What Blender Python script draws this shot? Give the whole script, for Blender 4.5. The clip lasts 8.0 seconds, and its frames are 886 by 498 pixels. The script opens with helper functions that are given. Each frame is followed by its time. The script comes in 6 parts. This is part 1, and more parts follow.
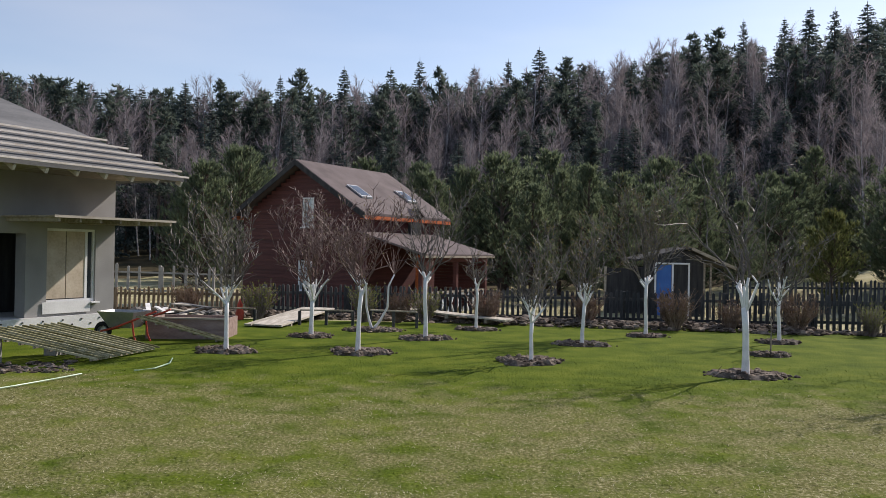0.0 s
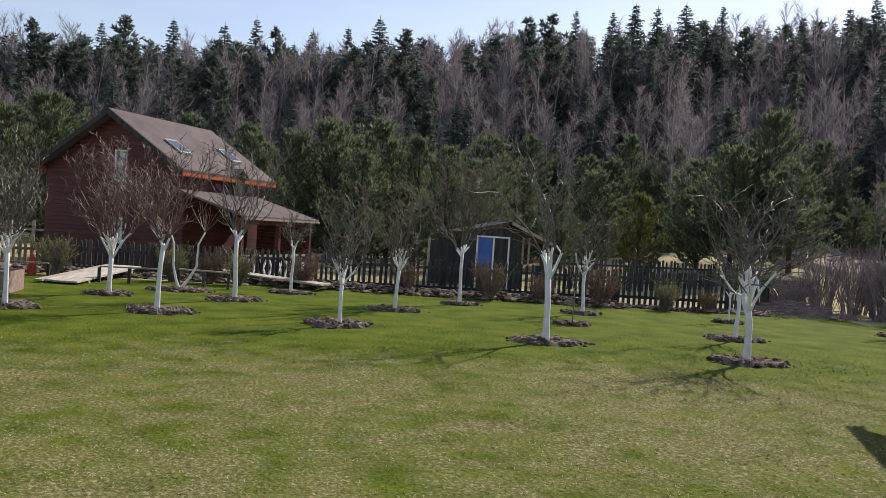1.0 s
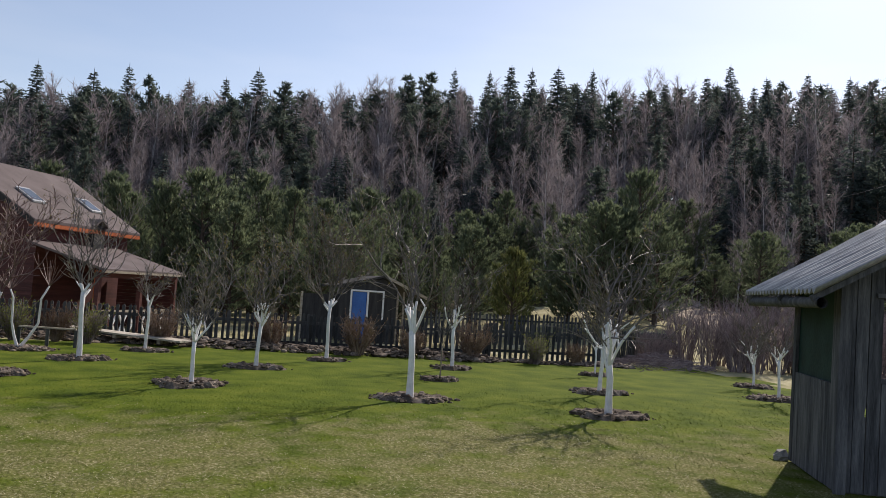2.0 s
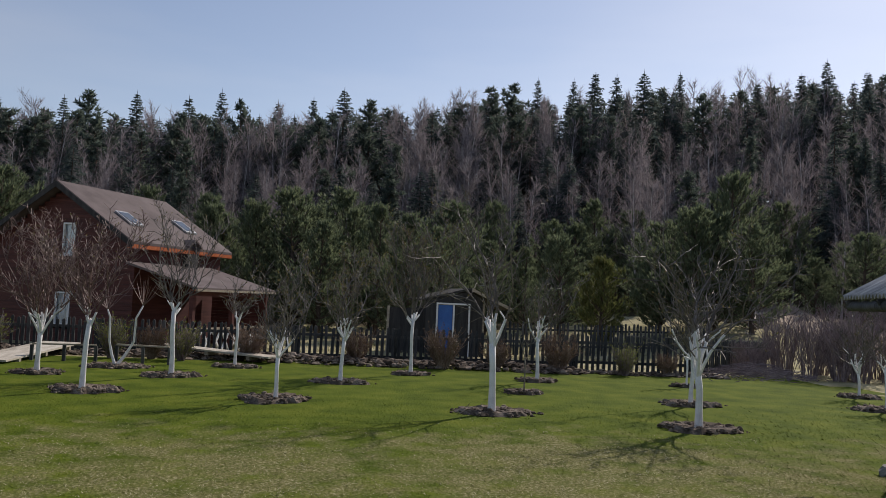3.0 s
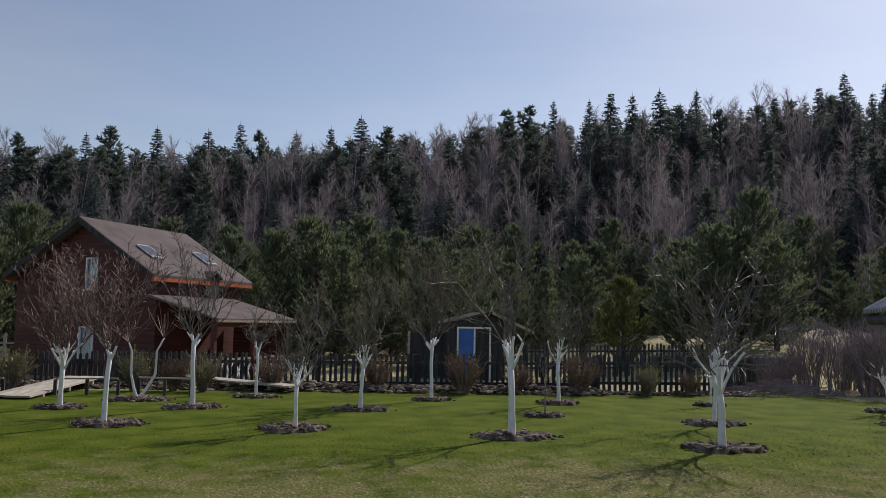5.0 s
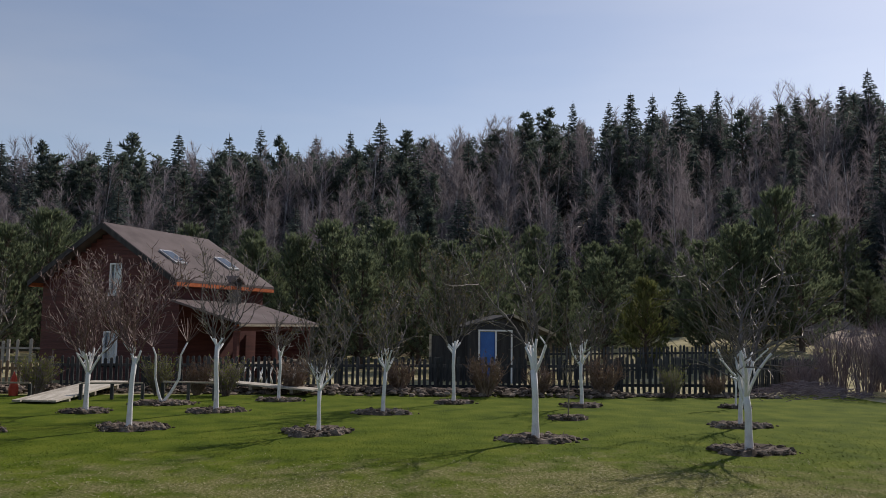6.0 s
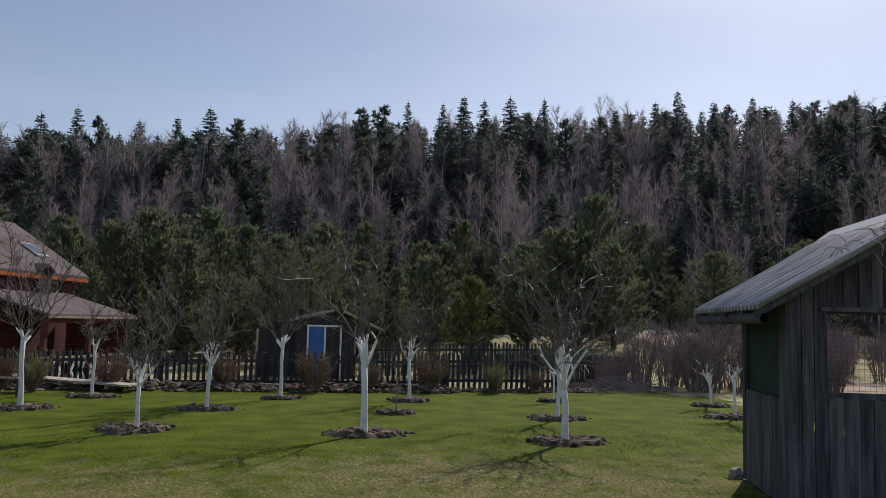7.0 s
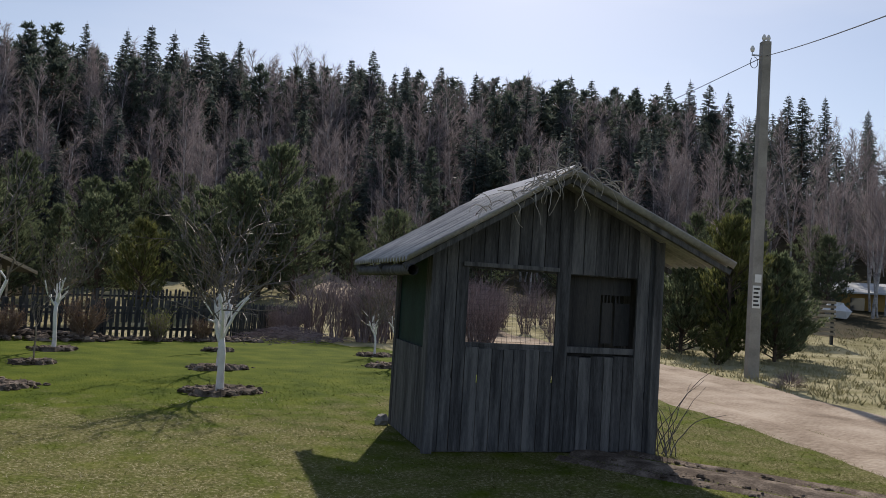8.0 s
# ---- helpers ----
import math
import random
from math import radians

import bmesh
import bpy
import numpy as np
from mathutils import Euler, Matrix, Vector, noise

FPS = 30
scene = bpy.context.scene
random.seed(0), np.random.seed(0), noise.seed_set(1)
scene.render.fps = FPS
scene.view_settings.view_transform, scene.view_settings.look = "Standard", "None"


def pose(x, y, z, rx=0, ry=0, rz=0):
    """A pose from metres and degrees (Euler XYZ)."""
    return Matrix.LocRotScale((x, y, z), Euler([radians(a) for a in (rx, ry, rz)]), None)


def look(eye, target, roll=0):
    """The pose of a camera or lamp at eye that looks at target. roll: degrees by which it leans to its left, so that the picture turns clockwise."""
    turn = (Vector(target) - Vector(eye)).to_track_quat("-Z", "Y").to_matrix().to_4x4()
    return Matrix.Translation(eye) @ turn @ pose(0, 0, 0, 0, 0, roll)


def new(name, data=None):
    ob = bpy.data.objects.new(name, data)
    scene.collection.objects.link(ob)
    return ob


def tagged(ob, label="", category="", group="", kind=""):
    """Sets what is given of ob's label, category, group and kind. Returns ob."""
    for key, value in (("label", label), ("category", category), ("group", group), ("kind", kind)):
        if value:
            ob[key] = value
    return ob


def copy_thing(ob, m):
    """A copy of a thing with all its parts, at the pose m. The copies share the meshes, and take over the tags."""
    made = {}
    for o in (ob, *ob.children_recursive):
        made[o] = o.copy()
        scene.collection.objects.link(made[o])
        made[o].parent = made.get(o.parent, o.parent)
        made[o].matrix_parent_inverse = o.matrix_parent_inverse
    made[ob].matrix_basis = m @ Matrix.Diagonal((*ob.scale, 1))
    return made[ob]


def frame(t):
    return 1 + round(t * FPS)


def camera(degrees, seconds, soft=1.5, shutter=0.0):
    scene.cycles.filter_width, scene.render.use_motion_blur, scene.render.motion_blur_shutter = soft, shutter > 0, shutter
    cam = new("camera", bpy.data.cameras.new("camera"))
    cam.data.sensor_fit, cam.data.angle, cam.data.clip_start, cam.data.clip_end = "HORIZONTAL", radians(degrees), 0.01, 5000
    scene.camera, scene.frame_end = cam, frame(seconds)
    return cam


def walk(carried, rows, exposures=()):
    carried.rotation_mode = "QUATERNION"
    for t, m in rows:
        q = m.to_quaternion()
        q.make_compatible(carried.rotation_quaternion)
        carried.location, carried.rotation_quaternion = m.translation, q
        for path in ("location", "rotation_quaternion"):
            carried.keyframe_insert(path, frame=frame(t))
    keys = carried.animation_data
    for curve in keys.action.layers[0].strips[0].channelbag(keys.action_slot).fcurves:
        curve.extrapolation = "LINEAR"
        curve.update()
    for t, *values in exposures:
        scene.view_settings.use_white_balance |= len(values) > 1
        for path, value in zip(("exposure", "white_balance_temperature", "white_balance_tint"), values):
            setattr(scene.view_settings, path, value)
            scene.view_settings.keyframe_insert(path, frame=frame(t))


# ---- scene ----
cam = camera(56.3, 8.0, soft=0.65)
PATH = [
    (0, (0.423, 0.331, 1.741), (0.322, 2.329, 1.743), 1.1),
    (0.5, (0.521, 0.449, 1.579), (0.746, 2.435, 1.516), 3.1),
    (1, (0.776, 0.548, 1.593), (1.075, 2.524, 1.544), 3.8),
    (2.3, (1.162, 0.862, 1.601), (1.76, 2.766, 1.728), 3.7),
    (2.5, (1.184, 0.885, 1.595), (1.66, 2.824, 1.712), 3.7),
    (3, (1.31, 0.894, 1.609), (1.666, 2.858, 1.727), 2.6),
    (3.5, (1.389, 0.861, 1.615), (1.734, 2.826, 1.755), 2.0),
    (4, (1.403, 0.863, 1.616), (1.735, 2.83, 1.759), 1.8),
    (4.5, (1.4, 0.856, 1.622), (1.728, 2.823, 1.783), 1.4),
    (6, (1.371, 0.897, 1.614), (1.627, 2.872, 1.795), 0.7),
    (6.5, (1.345, 0.875, 1.611), (1.651, 2.844, 1.79), 0.9),
    (7, (1.314, 0.867, 1.594), (1.966, 2.749, 1.774), 1.5),
    (7.5, (1.405, 0.899, 1.583), (2.289, 2.688, 1.719), 2.8),
    (7.8, (1.619, 0.929, 1.572), (2.703, 2.605, 1.696), 2.6),
    (8, (1.738, 0.975, 1.562), (3.035, 2.495, 1.658), 3.5),
]
walk(cam, [(t, look(eye, target, roll)) for t, eye, target, roll in PATH],
     [(0, 0.14, 6250, 15), (0.5, 0.27, 6400, 15), (1, 0.17, 6450, 15), (2.5, -0.12, 6400, 15), (3, -0.32, 6350, 15), (4.5, -0.43, 6300, 15), (7, -0.43, 6300, 15), (8, -0.3, 6400, 14)])

# ---- light ----
SUN_AZ, SUN_EL = 44.5, 36.5
world = bpy.data.worlds.new("world")
scene.world = world
world.use_nodes = True
wn, wl = world.node_tree.nodes, world.node_tree.links
wn.clear()
sky = wn.new("ShaderNodeTexSky")
sky.sky_type = "NISHITA"
sky.sun_disc = False
sky.sun_elevation, sky.sun_rotation = radians(SUN_EL), radians(SUN_AZ)
sky.air_density, sky.dust_density, sky.ozone_density = 1.0, 0.5, 2.0
bg = wn.new("ShaderNodeBackground")
bg.inputs["Strength"].default_value = 0.122
wo = wn.new("ShaderNodeOutputWorld")
soft_sky = wn.new("ShaderNodeHueSaturation")
soft_sky.inputs["Saturation"].default_value = 0.8
wl.new(sky.outputs[0], soft_sky.inputs["Color"])
# a thin, drawn-out veil of high cloud
stc, smap, veil = wn.new("ShaderNodeTexCoord"), wn.new("ShaderNodeMapping"), wn.new("ShaderNodeTexNoise")
smap.inputs["Scale"].default_value, smap.inputs["Rotation"].default_value = (1.0, 1.0, 5.0), (0.12, 0.08, 0.0)
veil.inputs["Scale"].default_value, veil.inputs["Detail"].default_value, veil.inputs["Roughness"].default_value = 1.5, 4.0, 0.5
wl.new(stc.outputs["Generated"], smap.inputs["Vector"])
wl.new(smap.outputs[0], veil.inputs["Vector"])
thin = wn.new("ShaderNodeMapRange")
thin.inputs["From Min"].default_value, thin.inputs["From Max"].default_value = 0.42, 0.72
thin.inputs["To Max"].default_value = 0.42
wl.new(veil.outputs["Fac"], thin.inputs["Value"])
grey = wn.new("ShaderNodeHueSaturation")
grey.inputs["Saturation"].default_value, grey.inputs["Value"].default_value = 0.3, 1.12
wl.new(sky.outputs[0], grey.inputs["Color"])
clouded = wn.new("ShaderNodeMix")
clouded.data_type = "RGBA"
wl.new(thin.outputs[0], clouded.inputs["Factor"])
wl.new(soft_sky.outputs[0], clouded.inputs["A"])
wl.new(grey.outputs[0], clouded.inputs["B"])
wl.new(clouded.outputs["Result"], bg.inputs["Color"])
wl.new(bg.outputs[0], wo.inputs["Surface"])
sun = new("sun", bpy.data.lights.new("sun", "SUN"))
sun.data.energy, sun.data.angle, sun.data.color = 4.8, radians(0.8), (1.0, 0.9, 0.76)
a, e = radians(SUN_AZ), radians(SUN_EL)
sun.matrix_world = look((60 * math.sin(a) * math.cos(e), 60 * math.cos(a) * math.cos(e), 60 * math.sin(e)), (0, 0, 0))


# ---- materials ----
def surface(name, stops, scale=6.0, fine=60.0, rough=0.85, bump=0.25, metal=0.0, stretch=(1, 1, 1), vary=0.0, translucent=0.0, island=0.0, dist=0.01):
    """A node material: colours along a two-scale noise, fine relief, and variation from piece to piece."""
    m = bpy.data.materials.new(name)
    m.use_nodes = True
    n, l = m.node_tree.nodes, m.node_tree.links
    n.clear()
    out = n.new("ShaderNodeOutputMaterial")
    p = n.new("ShaderNodeBsdfPrincipled")
    p.inputs["Roughness"].default_value, p.inputs["Metallic"].default_value = rough, metal
    p.inputs["Specular IOR Level"].default_value = 0.3 if rough < 0.7 else 0.1
    tc = n.new("ShaderNodeTexCoord")
    mp = n.new("ShaderNodeMapping")
    mp.inputs["Scale"].default_value = stretch
    l.new(tc.outputs["Object"], mp.inputs["Vector"])
    n1, n2 = n.new("ShaderNodeTexNoise"), n.new("ShaderNodeTexNoise")
    for t, s, d in ((n1, scale, 3.0), (n2, fine, 4.0)):
        t.inputs["Scale"].default_value, t.inputs["Detail"].default_value = s, d
        l.new(mp.outputs[0], t.inputs["Vector"])
    mix = n.new("ShaderNodeMath")
    mix.operation = "MULTIPLY_ADD"
    l.new(n2.outputs["Fac"], mix.inputs[0])
    mix.inputs[1].default_value = 0.45
    half = n.new("ShaderNodeMath")
    half.operation = "MULTIPLY_ADD"
    l.new(n1.outputs["Fac"], half.inputs[0])
    half.inputs[1].default_value, half.inputs[2].default_value = 0.9, -0.175
    l.new(half.outputs[0], mix.inputs[2])
    value = mix.outputs[0]
    if vary or island:
        src = n.new("ShaderNodeObjectInfo").outputs["Random"] if vary else n.new("ShaderNodeNewGeometry").outputs["Random Per Island"]
        sh = n.new("ShaderNodeMath")
        sh.operation = "MULTIPLY_ADD"
        l.new(src, sh.inputs[0])
        sh.inputs[1].default_value = vary or island
        sub = n.new("ShaderNodeMath")
        sub.operation = "SUBTRACT"
        l.new(value, sub.inputs[0])
        sub.inputs[1].default_value = (vary or island) / 2
        l.new(sub.outputs[0], sh.inputs[2])
        value = sh.outputs[0]
    ramp = n.new("ShaderNodeValToRGB")
    e = ramp.color_ramp.elements
    lo, hi = 0.28, 0.72
    e[0].position, e[1].position = lo, hi
    e[0].color, e[1].color = (*stops[0], 1), (*stops[-1], 1)
    for i, c in enumerate(stops[1:-1]):
        k = e.new(lo + (hi - lo) * (i + 1) / (len(stops) - 1))
        k.color = (*c, 1)
    l.new(value, ramp.inputs[0])
    l.new(ramp.outputs[0], p.inputs["Base Color"])
    if bump:
        b = n.new("ShaderNodeBump")
        b.inputs["Strength"].default_value, b.inputs["Distance"].default_value = bump, dist
        l.new(n2.outputs["Fac"], b.inputs["Height"])
        l.new(b.outputs[0], p.inputs["Normal"])
    if translucent:
        tr = n.new("ShaderNodeBsdfTranslucent")
        l.new(ramp.outputs[0], tr.inputs["Color"])
        ms = n.new("ShaderNodeMixShader")
        ms.inputs[0].default_value = translucent
        l.new(p.outputs[0], ms.inputs[1])
        l.new(tr.outputs[0], ms.inputs[2])
        l.new(ms.outputs[0], out.inputs["Surface"])
    else:
        l.new(p.outputs[0], out.inputs["Surface"])
    return m


def lawn_material(name, translucent=0.0):
    """Spring lawn: fresh green near the trees, worn and strawy in uneven patches towards the open side."""
    m = surface(name, [(0.052, 0.081, 0.008), (0.09, 0.125, 0.012), (0.136, 0.162, 0.02)], 1.6, 26, 0.9, 0.6, translucent=translucent, dist=0.03)
    n, l = m.node_tree.nodes, m.node_tree.links
    p = next(x for x in n if x.type == "BSDF_PRINCIPLED")
    p.inputs["Specular IOR Level"].default_value = 0.04
    green = next(x for x in n if x.type == "VALTORGB")
    tc = n.new("ShaderNodeTexCoord")
    sep = n.new("ShaderNodeSeparateXYZ")
    l.new(tc.outputs["Object"], sep.inputs[0])
    big, small = n.new("ShaderNodeTexNoise"), n.new("ShaderNodeTexNoise")
    for t, s, d in ((big, 0.33, 3.0), (small, 2.6, 6.0)):
        t.inputs["Scale"].default_value, t.inputs["Detail"].default_value = s, d
        l.new(tc.outputs["Object"], t.inputs["Vector"])
    near = n.new("ShaderNodeMapRange")
    near.inputs["From Min"].default_value, near.inputs["From Max"].default_value = 12.6, 9.6
    near.inputs["To Min"].default_value, near.inputs["To Max"].default_value = -0.46, 0.1
    l.new(sep.outputs["Y"], near.inputs["Value"])
    s1 = n.new("ShaderNodeMath")
    s1.operation = "MULTIPLY_ADD"
    l.new(small.outputs["Fac"], s1.inputs[0])
    s1.inputs[1].default_value = 1.2
    l.new(near.outputs[0], s1.inputs[2])
    s2 = n.new("ShaderNodeMath")
    s2.operation = "MULTIPLY_ADD"
    l.new(big.outputs["Fac"], s2.inputs[0])
    s2.inputs[1].default_value = 0.9
    l.new(s1.outputs[0], s2.inputs[2])
    fac = n.new("ShaderNodeMapRange")
    fac.inputs["From Min"].default_value, fac.inputs["From Max"].default_value = 0.9, 1.27
    fac.inputs["To Max"].default_value = 0.85
    l.new(s2.outputs[0], fac.inputs["Value"])
    mix = n.new("ShaderNodeMix")
    mix.data_type = "RGBA"
    l.new(fac.outputs[0], mix.inputs["Factor"])
    l.new(green.outputs[0], mix.inputs["A"])
    fleck = n.new("ShaderNodeTexNoise")
    fleck.inputs["Scale"].default_value, fleck.inputs["Detail"].default_value = 30.0, 5.0
    fleck.inputs["Roughness"].default_value = 0.7
    l.new(tc.outputs["Object"], fleck.inputs["Vector"])
    straw = n.new("ShaderNodeValToRGB")
    e = straw.color_ramp.elements
    e[0].position, e[1].position = 0.44, 0.66
    e[0].color, e[1].color = (0.125, 0.125, 0.042, 1), (0.46, 0.42, 0.26, 1)
    k = e.new(0.54)
    k.color = (0.205, 0.188, 0.085, 1)
    l.new(fleck.outputs["Fac"], straw.inputs[0])
    l.new(straw.outputs[0], mix.inputs["B"])
    l.new(mix.outputs["Result"], p.inputs["Base Color"])
    for t in n:
        if t.type == "BSDF_TRANSLUCENT":
            l.new(mix.outputs["Result"], t.inputs["Color"])
    return m


LAWN = lawn_material("lawn")
BLADE = lawn_material("grass_blades", 0.15)
MEADOW = surface("rough_meadow", [(0.2, 0.185, 0.08), (0.36, 0.33, 0.185), (0.5, 0.46, 0.3)], 0.9, 22, 0.95, 0.6, dist=0.05)
STRAW = surface("bleached_straw", [(0.26, 0.24, 0.13), (0.4, 0.37, 0.22), (0.52, 0.49, 0.33)], 3, 30, 0.95, 0.0, island=0.5)
FLOOR_W = surface("forest_floor", [(0.03, 0.03, 0.016), (0.06, 0.05, 0.026), (0.1, 0.08, 0.045)], 0.4, 9, 0.95, 0.6, dist=0.1)
SAND = surface("sandy_road", [(0.24, 0.185, 0.135), (0.41, 0.335, 0.26), (0.54, 0.46, 0.37)], 0.9, 18, 0.95, 0.5, dist=0.03)
SOIL = surface("dug_soil", [(0.058, 0.045, 0.036), (0.125, 0.1, 0.08), (0.29, 0.24, 0.195)], 5, 45, 0.95, 0.7, island=0.35)
WHITE = surface("whitewash", [(0.66, 0.66, 0.65), (0.8, 0.8, 0.79), (0.87, 0.87, 0.86)], 7, 70, 0.8, 0.3)
BARK = surface("fruit_bark", [(0.07, 0.06, 0.056), (0.15, 0.13, 0.12), (0.28, 0.25, 0.23)], 6, 80, 0.55, 0.3)
BARK_RED = surface("reddish_bark", [(0.085, 0.048, 0.045), (0.16, 0.1, 0.092), (0.27, 0.19, 0.175)], 6, 80, 0.55, 0.3)
TWIG_R = surface("reddish_shrub_twigs", [(0.13, 0.095, 0.075), (0.23, 0.17, 0.14), (0.34, 0.27, 0.23)], 5, 50, 0.75, 0.2, island=0.3)
LEAF = surface("first_leaves", [(0.12, 0.15, 0.025), (0.2, 0.23, 0.04), (0.3, 0.31, 0.07)], 5, 50, 0.6, 0.0, island=0.4, translucent=0.45)
REDBUD = surface("red_brown_buds", [(0.1, 0.06, 0.035), (0.17, 0.105, 0.06), (0.24, 0.16, 0.09)], 5, 50, 0.6, 0.0, island=0.4, translucent=0.35)
TWIG = surface("shrub_twigs", [(0.13, 0.1, 0.105), (0.24, 0.19, 0.195), (0.36, 0.3, 0.305)], 5, 50, 0.75, 0.2, island=0.3)
BUD = surface("opening_buds", [(0.1, 0.1, 0.03), (0.17, 0.15, 0.055), (0.24, 0.19, 0.09)], 8, 50, 0.7, 0.0, island=0.5, translucent=0.35)
PINE_G = surface("young_pine_needles", [(0.085, 0.112, 0.068), (0.145, 0.18, 0.104), (0.205, 0.245, 0.14)], 0.7, 6, 0.5, 0.0, island=0.45, translucent=0.55)
PINE_Y = surface("yellowish_pine_needles", [(0.078, 0.096, 0.03), (0.135, 0.15, 0.05), (0.2, 0.205, 0.08)], 0.7, 6, 0.5, 0.0, island=0.45, translucent=0.42)
SPRUCE_G = surface("spruce_needles", [(0.048, 0.07, 0.068), (0.095, 0.122, 0.112), (0.14, 0.17, 0.15)], 0.5, 5, 0.6, 0.0, island=0.4, translucent=0.55)
PINE_D = surface("tall_pine_needles", [(0.052, 0.074, 0.064), (0.098, 0.126, 0.102), (0.14, 0.172, 0.136)], 0.5, 5, 0.6, 0.0, island=0.4, translucent=0.55)
TRUNK = surface("conifer_bark", [(0.05, 0.04, 0.034), (0.1, 0.078, 0.064), (0.17, 0.125, 0.095)], 1.5, 14, 0.9, 0.4)
BIRCH = surface("birch_bark", [(0.1, 0.09, 0.085), (0.45, 0.43, 0.42), (0.62, 0.6, 0.58)], 0.8, 7, 0.75, 0.2, stretch=(1, 1, 2))
BIRCH_T = surface("birch_twigs", [(0.17, 0.15, 0.16), (0.29, 0.255, 0.265), (0.41, 0.365, 0.375)], 0.6, 4, 0.8, 0.0, island=0.4, translucent=0.4)
GREYWOOD = surface("weathered_boards", [(0.045, 0.046, 0.05), (0.095, 0.097, 0.104), (0.17, 0.17, 0.175)], 3, 30, 0.85, 0.35, stretch=(6, 6, 0.5), vary=0.25)
PICKET = surface("dark_pickets", [(0.03, 0.034, 0.036), (0.06, 0.064, 0.066), (0.11, 0.11, 0.108)], 4, 30, 0.85, 0.3, stretch=(4, 4, 0.6), vary=0.3)
PICKET_B = surface("brown_pickets", [(0.1, 0.075, 0.052), (0.17, 0.13, 0.09), (0.26, 0.205, 0.15)], 4, 30, 0.85, 0.3, stretch=(4, 4, 0.6), vary=0.3)
NEWWOOD = surface("fresh_battens", [(0.5, 0.44, 0.37), (0.62, 0.57, 0.51), (0.72, 0.68, 0.63)], 4, 40, 0.7, 0.2, stretch=(1, 4, 4), vary=0.25)
MOSSWOOD = surface("mossy_battens", [(0.13, 0.12, 0.05), (0.28, 0.26, 0.14), (0.46, 0.42, 0.28)], 4, 30, 0.9, 0.3, stretch=(1, 4, 4), vary=0.3)
OLDWOOD = surface("old_planks", [(0.2, 0.17, 0.13), (0.33, 0.29, 0.23), (0.45, 0.41, 0.34)], 3, 30, 0.85, 0.3, stretch=(0.6, 5, 5), vary=0.3)
PALEPLANK = surface("bleached_planks", [(0.36, 0.325, 0.27), (0.5, 0.46, 0.39), (0.62, 0.575, 0.5)], 3, 30, 0.85, 0.3, stretch=(3, 0.6, 3), vary=0.2)
LOGWALL = surface("red_brown_cladding", [(0.052, 0.016, 0.016), (0.082, 0.025, 0.023), (0.112, 0.038, 0.034)], 2, 25, 0.6, 0.25, stretch=(0.4, 0.4, 5), vary=0.12)
ORANGE = surface("orange_stained_wood", [(0.36, 0.085, 0.03), (0.48, 0.125, 0.042), (0.56, 0.17, 0.06)], 3, 30, 0.5, 0.15, stretch=(0.5, 3, 3))
ROOF_B = surface("brown_roofing", [(0.105, 0.085, 0.084), (0.14, 0.114, 0.112), (0.175, 0.145, 0.142)], 1.2, 40, 0.75, 0.3)
FELT = surface("grey_roof_felt", [(0.1, 0.102, 0.105), (0.15, 0.152, 0.155), (0.2, 0.2, 0.2)], 1.2, 40, 0.85, 0.3, stretch=(0.4, 2, 2))
SLATE = surface("corrugated_sheet", [(0.19, 0.195, 0.2), (0.31, 0.315, 0.32), (0.44, 0.44, 0.435)], 2.5, 30, 0.33, 0.3)
RENDER = surface("grey_render", [(0.24, 0.236, 0.232), (0.3, 0.295, 0.29), (0.36, 0.354, 0.348)], 1.2, 50, 0.92, 0.3)
FOAM = surface("white_insulation", [(0.6, 0.6, 0.6), (0.72, 0.72, 0.72), (0.8, 0.8, 0.8)], 2, 30, 0.8, 0.15)
SHEETING = surface("beige_window_sheeting", [(0.4, 0.33, 0.25), (0.52, 0.44, 0.34), (0.6, 0.53, 0.43)], 3, 20, 0.6, 0.25)
CONCRETE = surface("concrete", [(0.22, 0.215, 0.2), (0.3, 0.29, 0.275), (0.37, 0.36, 0.34)], 2.5, 40, 0.9, 0.3)
WHITEPAINT = surface("white_paint", [(0.68, 0.69, 0.7), (0.76, 0.77, 0.78), (0.82, 0.82, 0.82)], 3, 40, 0.5, 0.1)
BLUE = surface("blue_door_paint", [(0.035, 0.11, 0.36), (0.045, 0.14, 0.43), (0.06, 0.18, 0.5)], 2, 30, 0.45, 0.1)
# dark walls and trim; also shade put into colour for rooms, dormer and recess
DARKWALL = surface("dark_wall_and_room_shade", [(0.03, 0.03, 0.032), (0.05, 0.05, 0.052), (0.075, 0.072, 0.07)], 2, 30, 0.8, 0.2, stretch=(4, 4, 0.5))
TARP = surface("dark_green_tarp", [(0.008, 0.024, 0.02), (0.014, 0.04, 0.034), (0.022, 0.055, 0.045)], 3, 30, 0.6, 0.3)
PLY = surface("pinkish_formwork_board", [(0.2, 0.14, 0.12), (0.29, 0.215, 0.19), (0.37, 0.29, 0.26)], 3, 30, 0.8, 0.25, stretch=(0.6, 3, 3))
# pale blue-white that paints the bright look of sky-reflecting panes
PANE_GLOW = surface("pale_pane_backing", [(0.45, 0.48, 0.52), (0.6, 0.63, 0.67), (0.72, 0.75, 0.78)], 4, 30, 0.8, 0.1, stretch=(6, 1, 0.4))
STEEL = surface("galvanised_steel", [(0.35, 0.36, 0.37), (0.45, 0.46, 0.47), (0.55, 0.55, 0.56)], 6, 60, 0.4, 0.1, metal=0.8)
RUBBER = surface("black_rubber", [(0.02, 0.02, 0.02), (0.03, 0.03, 0.03), (0.04, 0.04, 0.04)], 6, 60, 0.8, 0.2)
